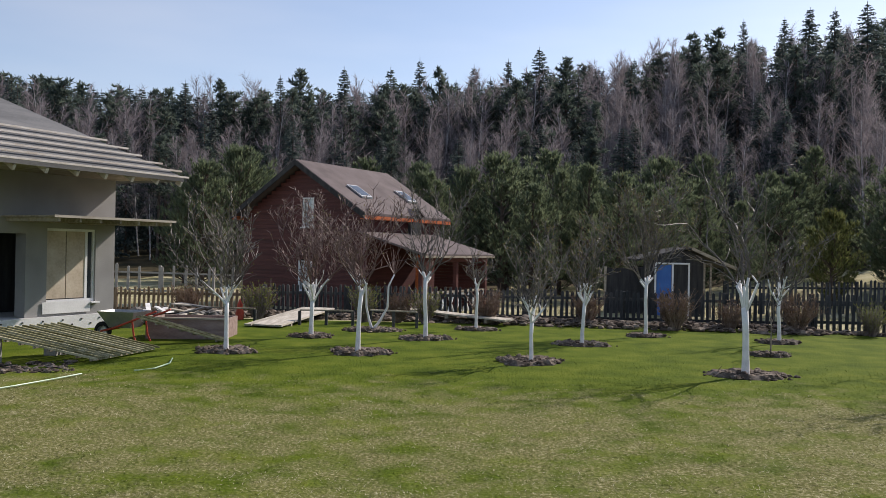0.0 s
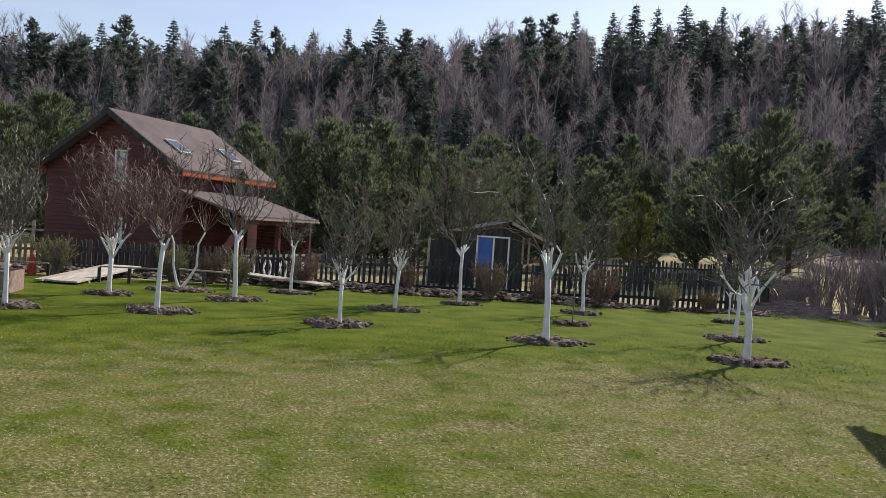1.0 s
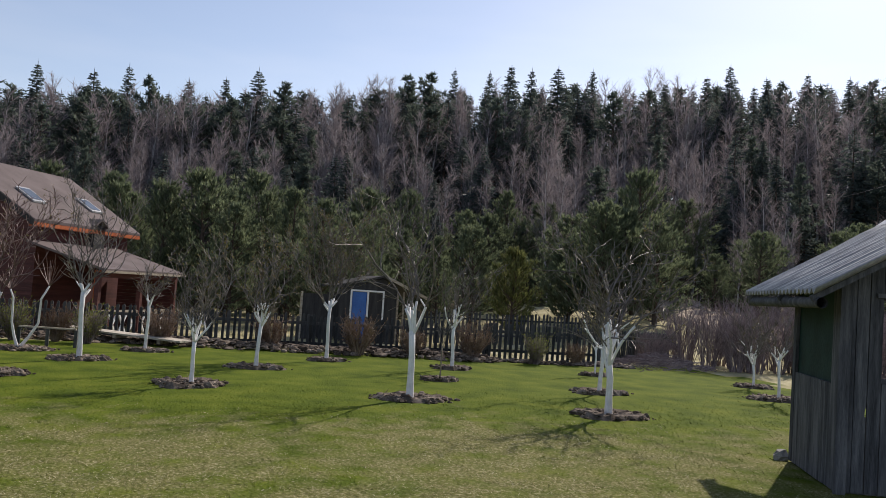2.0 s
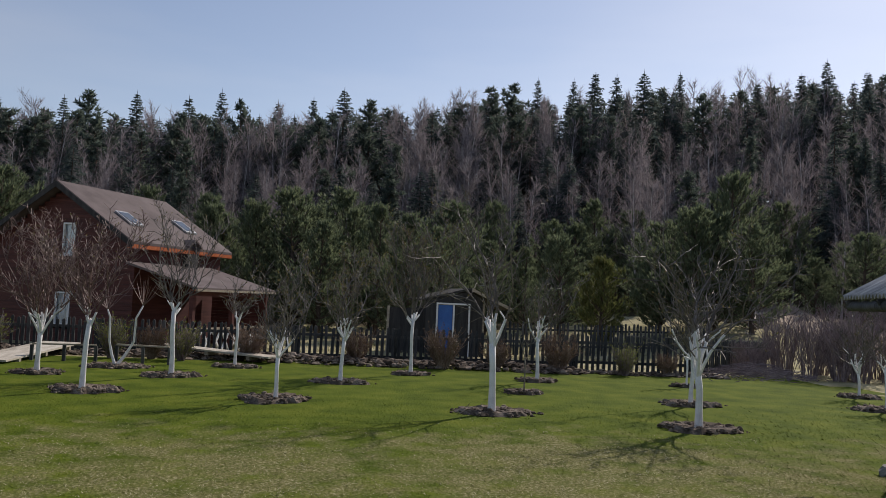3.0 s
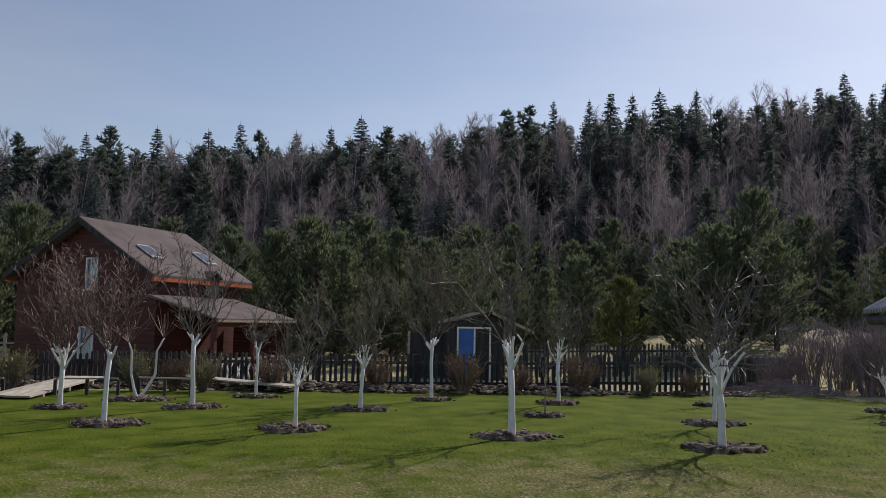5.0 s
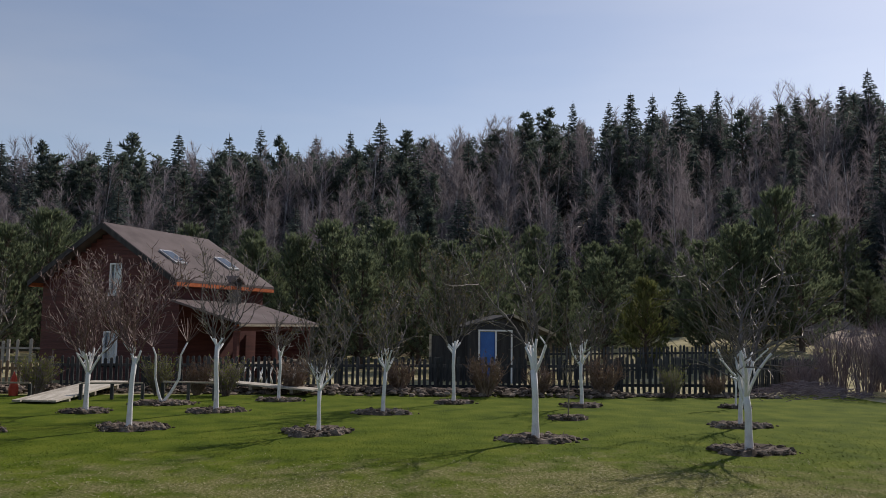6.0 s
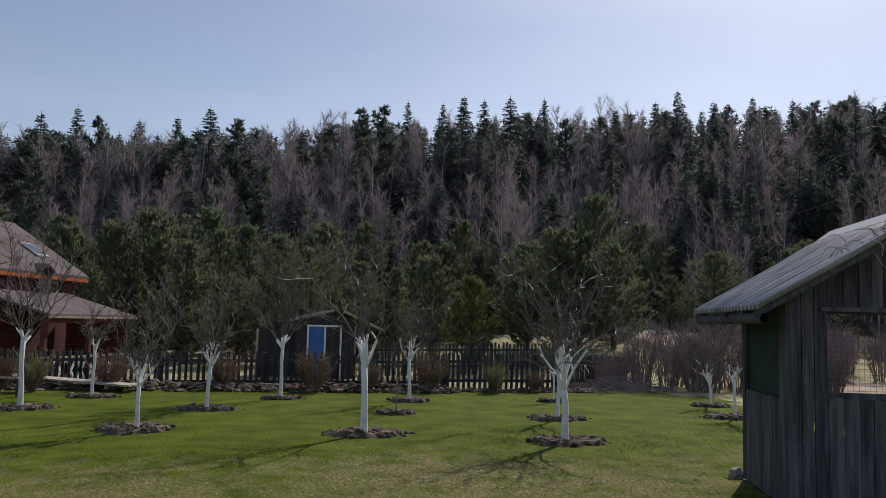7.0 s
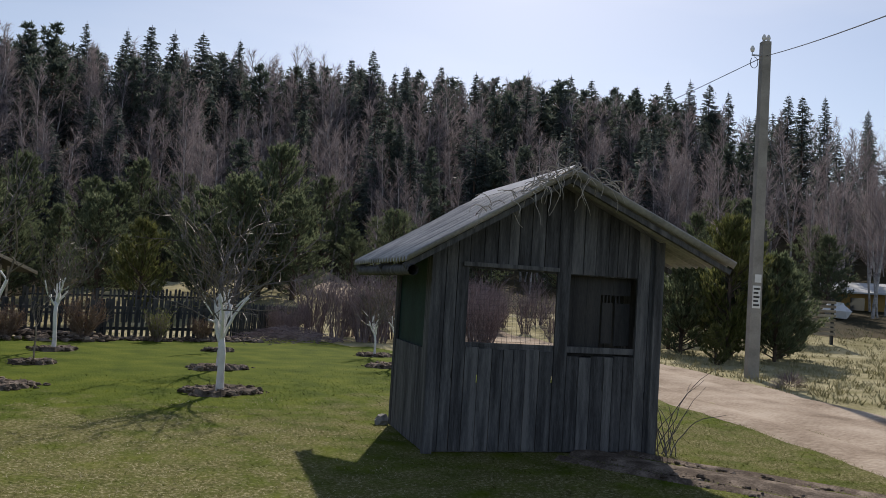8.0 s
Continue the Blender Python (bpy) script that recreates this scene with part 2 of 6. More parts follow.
HOSE = surface("pale_green_hose", [(0.3, 0.45, 0.32), (0.38, 0.52, 0.38), (0.45, 0.58, 0.44)], 6, 60, 0.4, 0.0)
WIRE = surface("dark_cable", [(0.04, 0.04, 0.045), (0.06, 0.06, 0.065), (0.08, 0.08, 0.085)], 6, 60, 0.5, 0.0)
VINE = surface("dry_vine", [(0.25, 0.22, 0.19), (0.4, 0.37, 0.33), (0.52, 0.49, 0.45)], 6, 60, 0.8, 0.2)
OCHRE = surface("ochre_wall", [(0.3, 0.19, 0.06), (0.38, 0.25, 0.085), (0.45, 0.3, 0.11)], 1, 20, 0.85, 0.2)
TINROOF = surface("pale_tin_roof", [(0.5, 0.54, 0.56), (0.6, 0.64, 0.66), (0.68, 0.71, 0.72)], 1, 20, 0.5, 0.1)
STONE = surface("field_stone", [(0.1, 0.094, 0.088), (0.16, 0.152, 0.143), (0.24, 0.23, 0.22)], 5, 40, 0.85, 0.4, island=0.3)
REDPAINT = surface("red_paint", [(0.4, 0.05, 0.03), (0.5, 0.07, 0.04), (0.58, 0.1, 0.06)], 4, 30, 0.5, 0.1)
GLASS = bpy.data.materials.new("window_glass")
GLASS.use_nodes = True
gp = GLASS.node_tree.nodes["Principled BSDF"]
gp.inputs["Base Color"].default_value, gp.inputs["Roughness"].default_value = (0.05, 0.06, 0.07, 1), 0.05
gp.inputs["Specular IOR Level"].default_value = 1.0
PANE = bpy.data.materials.new("clear_pane")
PANE.use_nodes = True
pp = PANE.node_tree.nodes["Principled BSDF"]
pp.inputs["Base Color"].default_value, pp.inputs["Roughness"].default_value = (0.92, 0.95, 0.97, 1), 0.03
pp.inputs["Transmission Weight"].default_value, pp.inputs["IOR"].default_value = 1.0, 1.45


# ---- mesh helpers ----
class Geo:
    """Collects vertices and faces of one mesh."""

    def __init__(self):
        self.v, self.f = [], []

    def box(self, x0, y0, z0, x1, y1, z1):
        k = len(self.v)
        self.v += [(x, y, z) for z in (z0, z1) for y in (y0, y1) for x in (x0, x1)]
        self.f += [tuple(k + i for i in q) for q in ((0, 2, 3, 1), (4, 5, 7, 6), (0, 1, 5, 4), (2, 6, 7, 3), (0, 4, 6, 2), (1, 3, 7, 5))]
        return self

    def prism(self, outline, axis, a0, a1):
        """A closed outline of two coordinates drawn out along the third axis ('x', 'y' or 'z')."""
        k, n = len(self.v), len(outline)
        for a in (a0, a1):
            for p, q in outline:
                self.v.append({"x": (a, p, q), "y": (p, a, q), "z": (p, q, a)}[axis])
        self.f += [tuple(range(k + n - 1, k - 1, -1)), tuple(range(k + n, k + 2 * n))]
        self.f += [(k + i, k + (i + 1) % n, k + n + (i + 1) % n, k + n + i) for i in range(n)]
        return self

    def beam(self, p0, p1, w, h):
        p0, p1 = Vector(p0), Vector(p1)
        d = (p1 - p0).normalized()
        s = d.cross(Vector((0, 0, 1)))
        s = s.normalized() if s.length > 1e-4 else Vector((1, 0, 0))
        t = s.cross(d)
        k = len(self.v)
        for p in (p0, p1):
            for i, j in ((-1, -1), (1, -1), (1, 1), (-1, 1)):
                self.v.append(tuple(p + s * (i * w / 2) + t * (j * h / 2)))
        self.f += [(k, k + 1, k + 2, k + 3), (k + 7, k + 6, k + 5, k + 4)]
        self.f += [(k + i, k + 4 + i, k + 4 + (i + 1) % 4, k + (i + 1) % 4) for i in range(4)]
        return self

    def tube(self, pts, radii, n=6):
        k = len(self.v)
        for i, p in enumerate(pts):
            p = Vector(p)
            d = (Vector(pts[min(i + 1, len(pts) - 1)]) - Vector(pts[max(i - 1, 0)])).normalized()
            s = d.cross(Vector((0.31, 0.95, 0.05))).normalized()
            t = s.cross(d)
            for j in range(n):
                a = 2 * math.pi * j / n
                self.v.append(tuple(p + (s * math.cos(a) + t * math.sin(a)) * radii[i]))
        for i in range(len(pts) - 1):
            for j in range(n):
                self.f.append((k + i * n + j, k + i * n + (j + 1) % n, k + (i + 1) * n + (j + 1) % n, k + (i + 1) * n + j))
        self.f.append(tuple(k + (len(pts) - 1) * n + j for j in range(n)))
        return self

    def lump(self, c, r, flat, rng):
        """An uneven clod or stone."""
        k = len(self.v)
        for z, rr, n in ((-0.7, 0.7, 5), (0.05, 1.0, 6), (0.75, 0.55, 5)):
            for j in range(6):
                a = 2 * math.pi * (j + z) / 6
                q = rr * r * rng.uniform(0.7, 1.25)
                self.v.append((c[0] + q * math.cos(a), c[1] + q * math.sin(a), c[2] + z * r * flat * rng.uniform(0.8, 1.2)))
        for i in range(2):
            for j in range(6):
                self.f.append((k + i * 6 + j, k + i * 6 + (j + 1) % 6, k + i * 6 + 6 + (j + 1) % 6, k + i * 6 + 6 + j))
        self.f.append(tuple(k + 12 + j for j in range(6)))
        return self

    def blade(self, p, d, w, side):
        """A thin needle or twig: one narrow triangle from p along d."""
        k = len(self.v)
        self.v += [tuple(p - side * w), tuple(p + side * w), tuple(p + d)]
        self.f.append((k, k + 1, k + 2))
        return self

    def mesh(self, name, material):
        me = bpy.data.meshes.new(name)
        me.from_pydata(self.v, [], self.f)
        me.materials.append(material)
        me.update()
        return me


def part(name, geo, material, parent, label="", smooth=False):
    """Links a Geo, or a mesh that is shared, as one object under a thing or a part."""
    me = geo.mesh(name, material) if isinstance(geo, Geo) else geo
    if smooth:
        me.shade_smooth()
    ob = new(name, me)
    ob.parent = parent
    return tagged(ob, label)


def thing(name, m, label, category, group="", kind=""):
    ob = new(name)
    ob.matrix_basis = m
    return tagged(ob, label, category, group, kind)


def single(name, geo, material, label, category, group="", kind="", m=None, smooth=False):
    me = geo.mesh(name, material)
    if smooth:
        me.shade_smooth()
    ob = new(name, me)
    if m is not None:
        ob.matrix_basis = m
    return tagged(ob, label, category, group, kind)


def clamp01(t):
    return max(0.0, min(1.0, t))


def ease(a, b, t):
    t = clamp01((t - a) / (b - a))
    return t * t * (3 - 2 * t)


def set_copy(source, m, used):
    """Puts the source itself at m the first time, and a copy of it after that."""
    if source in used:
        s = source.scale
        return copy_thing(source, m @ Matrix.Diagonal((1 / s.x, 1 / s.y, 1 / s.z, 1)))
    used.add(source)
    source.matrix_basis = m
    return source


def ground_z(x, y):
    """Height of the land: level lawn, a drop behind the orchard, a wooded hill beyond."""
    r = math.hypot(x, y)
    z = 0.025 * noise.noise(Vector((x * 0.35, y * 0.35, 0)))
    z -= 0.45 * ease(19.8, 26, y) * (1 - ease(10, 19, x)) * (1 - 0.6 * ease(-9, -16, x))
    front = ease(-10, 12, y + 0.35 * x)
    z += 1.5 * ease(26, 50, r) * ease(10, 26, x) * front
    z += 13.0 * ease(48, 108, r) * (0.32 + 0.68 * ease(-35, 35, x)) * front
    return z


# ---- ground ----
def spaced(lo, dense0, dense1, hi, step):
    a = list(np.arange(dense0, dense1 + 1e-6, step))
    up, d = [dense1], step
    while up[-1] < hi:
        d *= 1.22
        up.append(up[-1] + d)
    dn, d = [dense0], step
    while dn[-1] > lo:
        d *= 1.22
        dn.append(dn[-1] - d)
    return dn[:0:-1] + a + up[1:]


def build_ground():
    xs, ys = spaced(-900, -14, 30, 900, 0.5), spaced(-600, -4, 34, 900, 0.5)
    v = [(x, y, ground_z(x, y)) for y in ys for x in xs]
    n = len(xs)
    f = [(j * n + i, j * n + i + 1, j * n + n + i + 1, j * n + n + i) for j in range(len(ys) - 1) for i in range(n - 1)]
    me = bpy.data.meshes.new("ground")
    me.from_pydata(v, [], f)
    for m in (LAWN, MEADOW, FLOOR_W):
        me.materials.append(m)
    kinds = []
    for q in f:
        x, y = (v[q[0]][0] + v[q[2]][0]) / 2, (v[q[0]][1] + v[q[2]][1]) / 2
        wob = 0.8 * noise.noise(Vector((x * 0.5, y * 0.5, 3)))
        lawn = y < 20.2 + wob * 0.3 and x < 13.6 + wob and x > -12
        kinds.append(0 if lawn else (2 if math.hypot(x, y) > (37 if x > 22 else 50) + 3 * wob else 1))
    me.polygons.foreach_set("material_index", kinds)
    me.shade_smooth()
    return tagged(new("ground", me), "mown spring lawn running into rough meadow and woodland floor", "ground", kind="structure")


build_ground()


def ribbon(path, width, lift, seed, across=12):
    """A strip that follows the land along a line, ragged at its edges and rutted."""
    g = Geo()
    pts = [Vector(p) for p in path]
    dense = []
    for i in range(len(pts) - 1):
        p0, p1, p2, p3 = pts[max(i - 1, 0)], pts[i], pts[i + 1], pts[min(i + 2, len(pts) - 1)]
        k = max(2, int((p2 - p1).length / 0.5))
        for j in range(k):
            t = j / k
            dense.append(0.5 * (2 * p1 + (p2 - p0) * t + (2 * p0 - 5 * p1 + 4 * p2 - p3) * t * t + (3 * p1 - p0 - 3 * p2 + p3) * t ** 3))
    dense.append(pts[-1])
    for i, p in enumerate(dense):
        d = dense[min(i + 1, len(dense) - 1)] - dense[max(i - 1, 0)]
        s = Vector((d.y, -d.x)).normalized()
        w = width / 2 * (1 + 0.18 * noise.noise(Vector((i * 0.35, seed, 0))))
        for j in range(across + 1):
            u = 2 * j / across - 1
            q = p + s * (u * w + 0.12 * noise.noise(Vector((i * 0.9, j * 0.7, seed))) * abs(u))
            rut = -0.055 * math.exp(-((abs(u) - 0.5) / 0.14) ** 2)
            edge = -0.06 if j in (0, across) else 0.0
            g.v.append((q.x, q.y, ground_z(q.x, q.y) + lift + 0.03 + rut + edge + 0.012 * noise.noise(Vector((q.x * 2, q.y * 2, 0)))))
    n = across + 1
    g.f = [(i * n + j, i * n + j + 1, i * n + n + j + 1, i * n + n + j) for i in range(len(dense) - 1) for j in range(across)]
    return g


single("road", ribbon([(9.0, -4), (10.9, 1.8), (12.8, 4.9), (14.2, 7.4), (16.4, 10.8), (19.0, 15.8), (21.6, 24), (25.5, 36), (30, 48), (34, 62)], 3.3, 0.03, 1), SAND,
       "pale sandy dirt road with shallow wheel ruts", "road", kind="structure", smooth=True)


# ---- trees ----
def bent(p, d, length, n, up, rng, wob=0.12):
    """A wavering line from p along d that turns towards the sky by up."""
    pts, d = [Vector(p)], Vector(d).normalized()
    for _ in range(n):
        d = (d + Vector((rng.uniform(-wob, wob), rng.uniform(-wob, wob), up + rng.uniform(-wob, wob) * 0.6))).normalized()
        pts.append(pts[-1] + d * (length / n))
    return pts


def taper(r0, r1, n):
    return [r0 + (r1 - r0) * i / n for i in range(n + 1)]


def aside(d, angle, turn):
    """The direction d swung away by angle, round it by turn."""
    d = d.normalized()
    s = d.cross(Vector((0.2, 0.3, 0.93)))
    s = s.normalized() if s.length > 0.05 else Vector((1, 0, 0))
    t = s.cross(d)
    return (d * math.cos(angle) + (s * math.cos(turn) + t * math.sin(turn)) * math.sin(angle)).normalized()


def fruit_tree(x, y, height, white, fork, limbs, spread, seed, label, bark=None, thick=0.055, lean=(0, 0), buds=0.5, up=0.1, dense=1.0):
    """A whitewashed young orchard tree: painted trunk and stubs, bare crooked limbs with side branches and twigs, swelling buds."""
    rng = random.Random(seed)
    bark = bark or BARK
    root = thing("fruit_tree", pose(x, y, ground_z(x, y), 0, 0, 0), label, "tree", "orchard trees")
    paint, bud = Geo(), Geo()
    thick *= 0.78
    top = Vector((lean[0], lean[1], fork))
    trunk = [Vector((0, 0, -0.05)), Vector((lean[0] * 0.15, lean[1] * 0.15, fork * 0.33)), Vector((lean[0] * 0.55 + rng.uniform(-0.02, 0.02), lean[1] * 0.5, fork * 0.68)), top]
    paint.tube(trunk, [thick * 1.3, thick * 1.0, thick * 0.95, thick], 8)
    paint.tube([top - Vector((0, 0, 0.02)), top + Vector((0, 0, 0.03))], [thick, thick * 0.35], 8)
    for i in range(limbs):
        g = Geo()
        turn = 2 * math.pi * (i + rng.uniform(-0.25, 0.25)) / limbs + seed
        tilt = spread * rng.uniform(0.65, 1.15) * (0.3 if i % 3 == 0 and limbs > 3 else 1)
        d = Vector((math.cos(turn) * math.sin(tilt), math.sin(turn) * math.sin(tilt), math.cos(tilt)))
        start = top - Vector((0, 0, rng.uniform(0, 0.16) * fork))
        length = (height - fork) * rng.uniform(0.78, 1.06) / max(0.72, math.cos(tilt * 0.6))
        n = 10
        pts = bent(start, d, length, n, up, rng, 0.28)
        r = [thick * 0.42 * (1 - k / n) ** 1.4 + 0.0035 for k in range(n + 1)]
        reach = white * rng.uniform(0.84, 1.05)
        cut = max(1, next((k for k, p in enumerate(pts) if p.z > reach), n))
        if 1 < cut < n + 1 and pts[cut].z > reach:
            f = (reach - pts[cut - 1].z) / max(1e-3, pts[cut].z - pts[cut - 1].z)
            edge = pts[cut - 1].lerp(pts[cut], clamp01(f))
            line, lr = pts[:cut] + [edge], r[:cut + 1]
            rest, rr = [edge] + pts[cut:], [r[cut]] + r[cut:]
        else:
            line, lr, rest, rr = pts[:cut + 1], r[:cut + 1], pts[cut:], r[cut:]
        paint.tube(line, [max(q * 1.08, thick * 0.34) for q in lr], 6)
        if len(rest) > 1:
            g.tube(rest, [min(q * 0.95, thick * 0.2 * (1 - k / len(rest)) + 0.0045) for k, q in enumerate(rr)], 5)
        count = int(rng.randint(9, 13) * dense)
        for b in range(count):
            t = 0.1 + 0.88 * (b + rng.random()) / count
            k = min(n - 1, int(t * n))
            p = pts[k].lerp(pts[k + 1], t * n - k)
            bd = aside(pts[k + 1] - pts[k], rng.uniform(0.5, 1.15), rng.uniform(0, 6.28))
            low = p.z < white * 0.97 and t < 0.5
            if low and bd.z < -0.1:
                bd.z = 0.15
            bl = length * rng.uniform(0.2, 0.46) * (1.2 - t * 0.75)
            bp = bent(p, bd, bl, 6, up * 1.5 + 0.04, rng, 0.34)
            br = taper(r[k] * 0.42 + 0.003, 0.0042, 6)
            if low and b % 3 == 0:
                stub = rng.randint(1, 3)
                paint.tube(bp[:stub + 1], [q * 1.15 for q in br[:stub + 1]], 4)
                g.tube(bp[stub:], br[stub:], 4)
            else:
                g.tube(bp, br, 4)
            for _ in range(int(rng.randint(4, 7) * dense)):
                q = rng.randint(1, 5)
                td = aside(bp[q + 1] - bp[q], rng.uniform(0.45, 1.1), rng.uniform(0, 6.28))
                tp = bent(bp[q].lerp(bp[q + 1], rng.random()), td, bl * rng.uniform(0.2, 0.5), 3, up, rng, 0.3)
                g.tube(tp, [0.0052, 0.0046, 0.004, 0.0028], 3)
                for e in tp[1:]:
                    if rng.random() < buds * 0.7:
                        for _ in range(3 if buds > 0.8 else 2):
                            bud.blade(e, Vector((rng.uniform(-1, 1), rng.uniform(-1, 1), rng.uniform(-0.3, 1))) * 0.04, 0.012, Vector((rng.uniform(-1, 1), rng.uniform(-1, 1), 0.1)))
        part("limb", g, bark, root)
    part("trunk", paint, WHITE, root, "trunk and fork painted with whitewash", smooth=True)
    if bud.v:
        tagged(part("bud_cluster", bud, BUD, root, "small opening buds"), kind="stuff")
    return root


def soil_ring(x, y, r, seed):
    """The dug ring round a trunk: a ragged low bed, hollow at the stem, with turned-up clods of every size round it."""
    rng = random.Random(seed)
    g = Geo()
    n = 40

    def rim(a):
        return 1 + 0.34 * noise.noise(Vector((math.cos(a) * 1.5, math.sin(a) * 1.5, seed * 1.7))) + 0.16 * noise.noise(Vector((math.cos(a) * 4, math.sin(a) * 4, seed)))

    g.v.append((0, 0, 0.02))
    for k, q, z in ((0, 0.45, 0.02), (1, 0.78, 0.045), (2, 1.0, -0.03)):
        for j in range(n):
            a = 2 * math.pi * j / n
            rr = r * q * rim(a)
            g.v.append((rr * math.cos(a) * 1.12, rr * math.sin(a) * 0.85, z + (0.035 * rng.random() if k < 2 else 0)))
    g.f += [(0, 1 + j, 1 + (j + 1) % n) for j in range(n)]
    g.f += [(1 + k * n + j, 1 + k * n + n + j, 1 + k * n + n + (j + 1) % n, 1 + k * n + (j + 1) % n) for k in range(2) for j in range(n)]
    for i in range(int(330 * r * r / 0.36)):
        a, q = rng.uniform(0, 6.28), r * rng.random() ** 0.4 * rng.uniform(0.85, 1.12)
        q *= rim(a)
        s = rng.choice((0.012, 0.016, 0.02, 0.026, 0.034, 0.05)) * rng.uniform(0.8, 1.25)
        g.lump((q * math.cos(a) * 1.12, q * math.sin(a) * 0.85, 0.01 + rng.uniform(0.0, 0.045) * (1 if q < r else 0.1)), s, rng.uniform(0.4, 0.8), rng)
    for i in range(int(90 * r * r / 0.36)):
        a, q = rng.uniform(0, 6.28), r * rng.random() ** 0.5
        c = rng.uniform(0, 6.28)
        g.blade(Vector((q * math.cos(a) * 1.1, q * math.sin(a) * 0.85, 0.05)), Vector((math.cos(c), math.sin(c), rng.uniform(0.1, 0.9))) * rng.uniform(0.04, 0.09), 0.008, Vector((-math.sin(c), math.cos(c), 0.2)))
    return single("soil_ring", g, SOIL, "ring of dug dark clods round a tree", "soil", "soil rings", m=pose(x, y, ground_z(x, y), 0, 0, 0))


REDL, GREYL = "whitewashed young fruit tree with a dense reddish twiggy crown", "whitewashed young fruit tree with bare grey-brown branches"
ORCHARD = [
    (-3.80, 13.76, 2.6, 1.18, 0.85, 6, 0.6, 11, GREYL, BARK, 0.045, (0.0, 0), 0.3, 0.1, 1.25),
    (-2.94, 16.36, 2.9, 1.18, 0.72, 8, 0.62, 12, REDL, BARK_RED, 0.055, (0.02, 0), 0.15, 0.1, 1.3),
    (-1.67, 14.09, 3.0, 1.2, 1.05, 6, 0.42, 13, REDL, BARK_RED, 0.05, (0.05, 0), 0.15, 0.1, 1.35),
    (-0.69, 16.30, 3.1, 1.25, 1.15, 6, 0.62, 14, GREYL, BARK, 0.055, (-0.02, 0), 0.3, 0.1, 1.0),
    (0.26, 18.60, 1.9, 1.1, 1.0, 5, 0.8, 15, GREYL, BARK, 0.04, (0, 0), 0.3, 0.05, 0.9),
    (1.18, 13.38, 2.15, 1.0, 0.62, 6, 0.62, 16, GREYL, BARK, 0.04, (0, 0), 0.4, 0.08, 1.0),
    (2.27, 15.96, 2.4, 1.15, 0.78, 6, 0.66, 17, "whitewashed young fruit tree with leaf buds on spreading branches", BARK, 0.045, (0.04, 0), 0.9, 0.08, 1.1),
    (3.85, 18.03, 3.3, 1.2, 1.12, 7, 0.6, 18, "whitewashed fruit tree with a rounded brown-green budding crown", BARK, 0.045, (0, 0), 1.0, 0.1, 1.4),
    (4.25, 12.60, 3.5, 1.42, 0.98, 6, 0.36, 19, "tall whitewashed fruit tree with upright bare branches", BARK, 0.062, (-0.03, 0), 0.4, 0.0, 0.75),
    (6.33, 17.20, 2.4, 1.3, 0.9, 6, 0.62, 21, GREYL, BARK, 0.045, (-0.02, 0), 0.3, 0.1, 0.9),
    (6.79, 11.30, 3.2, 1.26, 0.76, 7, 0.5, 22, "broad whitewashed fruit tree with long bare spreading branches", BARK, 0.062, (-0.04, 0), 0.4, -0.02, 1.0),
    (8.05, 14.00, 2.6, 1.3, 0.8, 5, 0.6, 23, GREYL, BARK, 0.045, (0.02, 0), 0.3, 0.08, 0.9),
    (12.60, 15.80, 1.7, 0.9, 0.48, 6, 0.6, 24, GREYL, BARK, 0.035, (-0.03, 0), 0.3, 0.08, 0.9),
    (11.55, 13.70, 1.7, 0.95, 0.72, 5, 0.7, 25, GREYL, BARK, 0.035, (-0.03, 0), 0.3, 0.08, 0.9),
    (9.49, 17.00, 1.5, 0.7, 0.55, 4, 0.5, 26, "small whitewashed sapling in a dug ring", BARK, 0.025, (0, 0), 0.3, 0.08, 0.7),
    (5.43, 15.03, 1.3, 0.0, 0.6, 3, 0.35, 27, "thin unpainted fruit sapling in a dug ring", BARK, 0.016, (0, 0), 0.3, 0.08, 0.5),
]
for row in ORCHARD:
    tree = fruit_tree(*row)
    if row[3] == 0.0:
        for ob in tree.children:
            if ob.name.startswith("trunk"):
                ob.data.materials[0] = OLDWOOD
                ob["label"] = "bare grey-brown stem"
    soil_ring(row[0], row[1], 0.32 if row[2] < 1.6 else (0.4, 0.45, 0.5)[row[7] * 5 % 3], row[7])


def forked_sapling():
    """Two slim pale stems that part close to the ground."""
    root = thing("fruit_tree", pose(-1.92, 17.77, 0), "slim fruit sapling with two pale stems in a V", "tree", "orchard trees")
    rng = random.Random(5)
    for sx, h in ((-0.16, 1.0), (0.34, 1.1)):
        pts = [(0, 0, 0), (sx * 0.5, 0, 0.24), (sx * 0.9, 0.02, 0.5), (sx * 0.95, 0, 0.95), (sx * 1.3, 0, h + 0.1)]
        part("trunk", Geo().tube(pts, [0.035, 0.03, 0.024, 0.02, 0.016], 6), WHITE, root, "pale whitewashed stem", smooth=True)
        g = Geo()
        for _ in range(14):
            p = Vector(pts[-1])
            d = Vector((rng.uniform(-1, 1), rng.uniform(-1, 1), rng.uniform(0.4, 1.5)))
            g.tube(bent(p, d, rng.uniform(0.3, 0.8), 4, 0.1, rng), [0.008, 0.006, 0.005, 0.004, 0.002], 3)
        part("limb", g, BARK_RED, root)
    soil_ring(-1.92, 17.77, 0.5, 77)


forked_sapling()


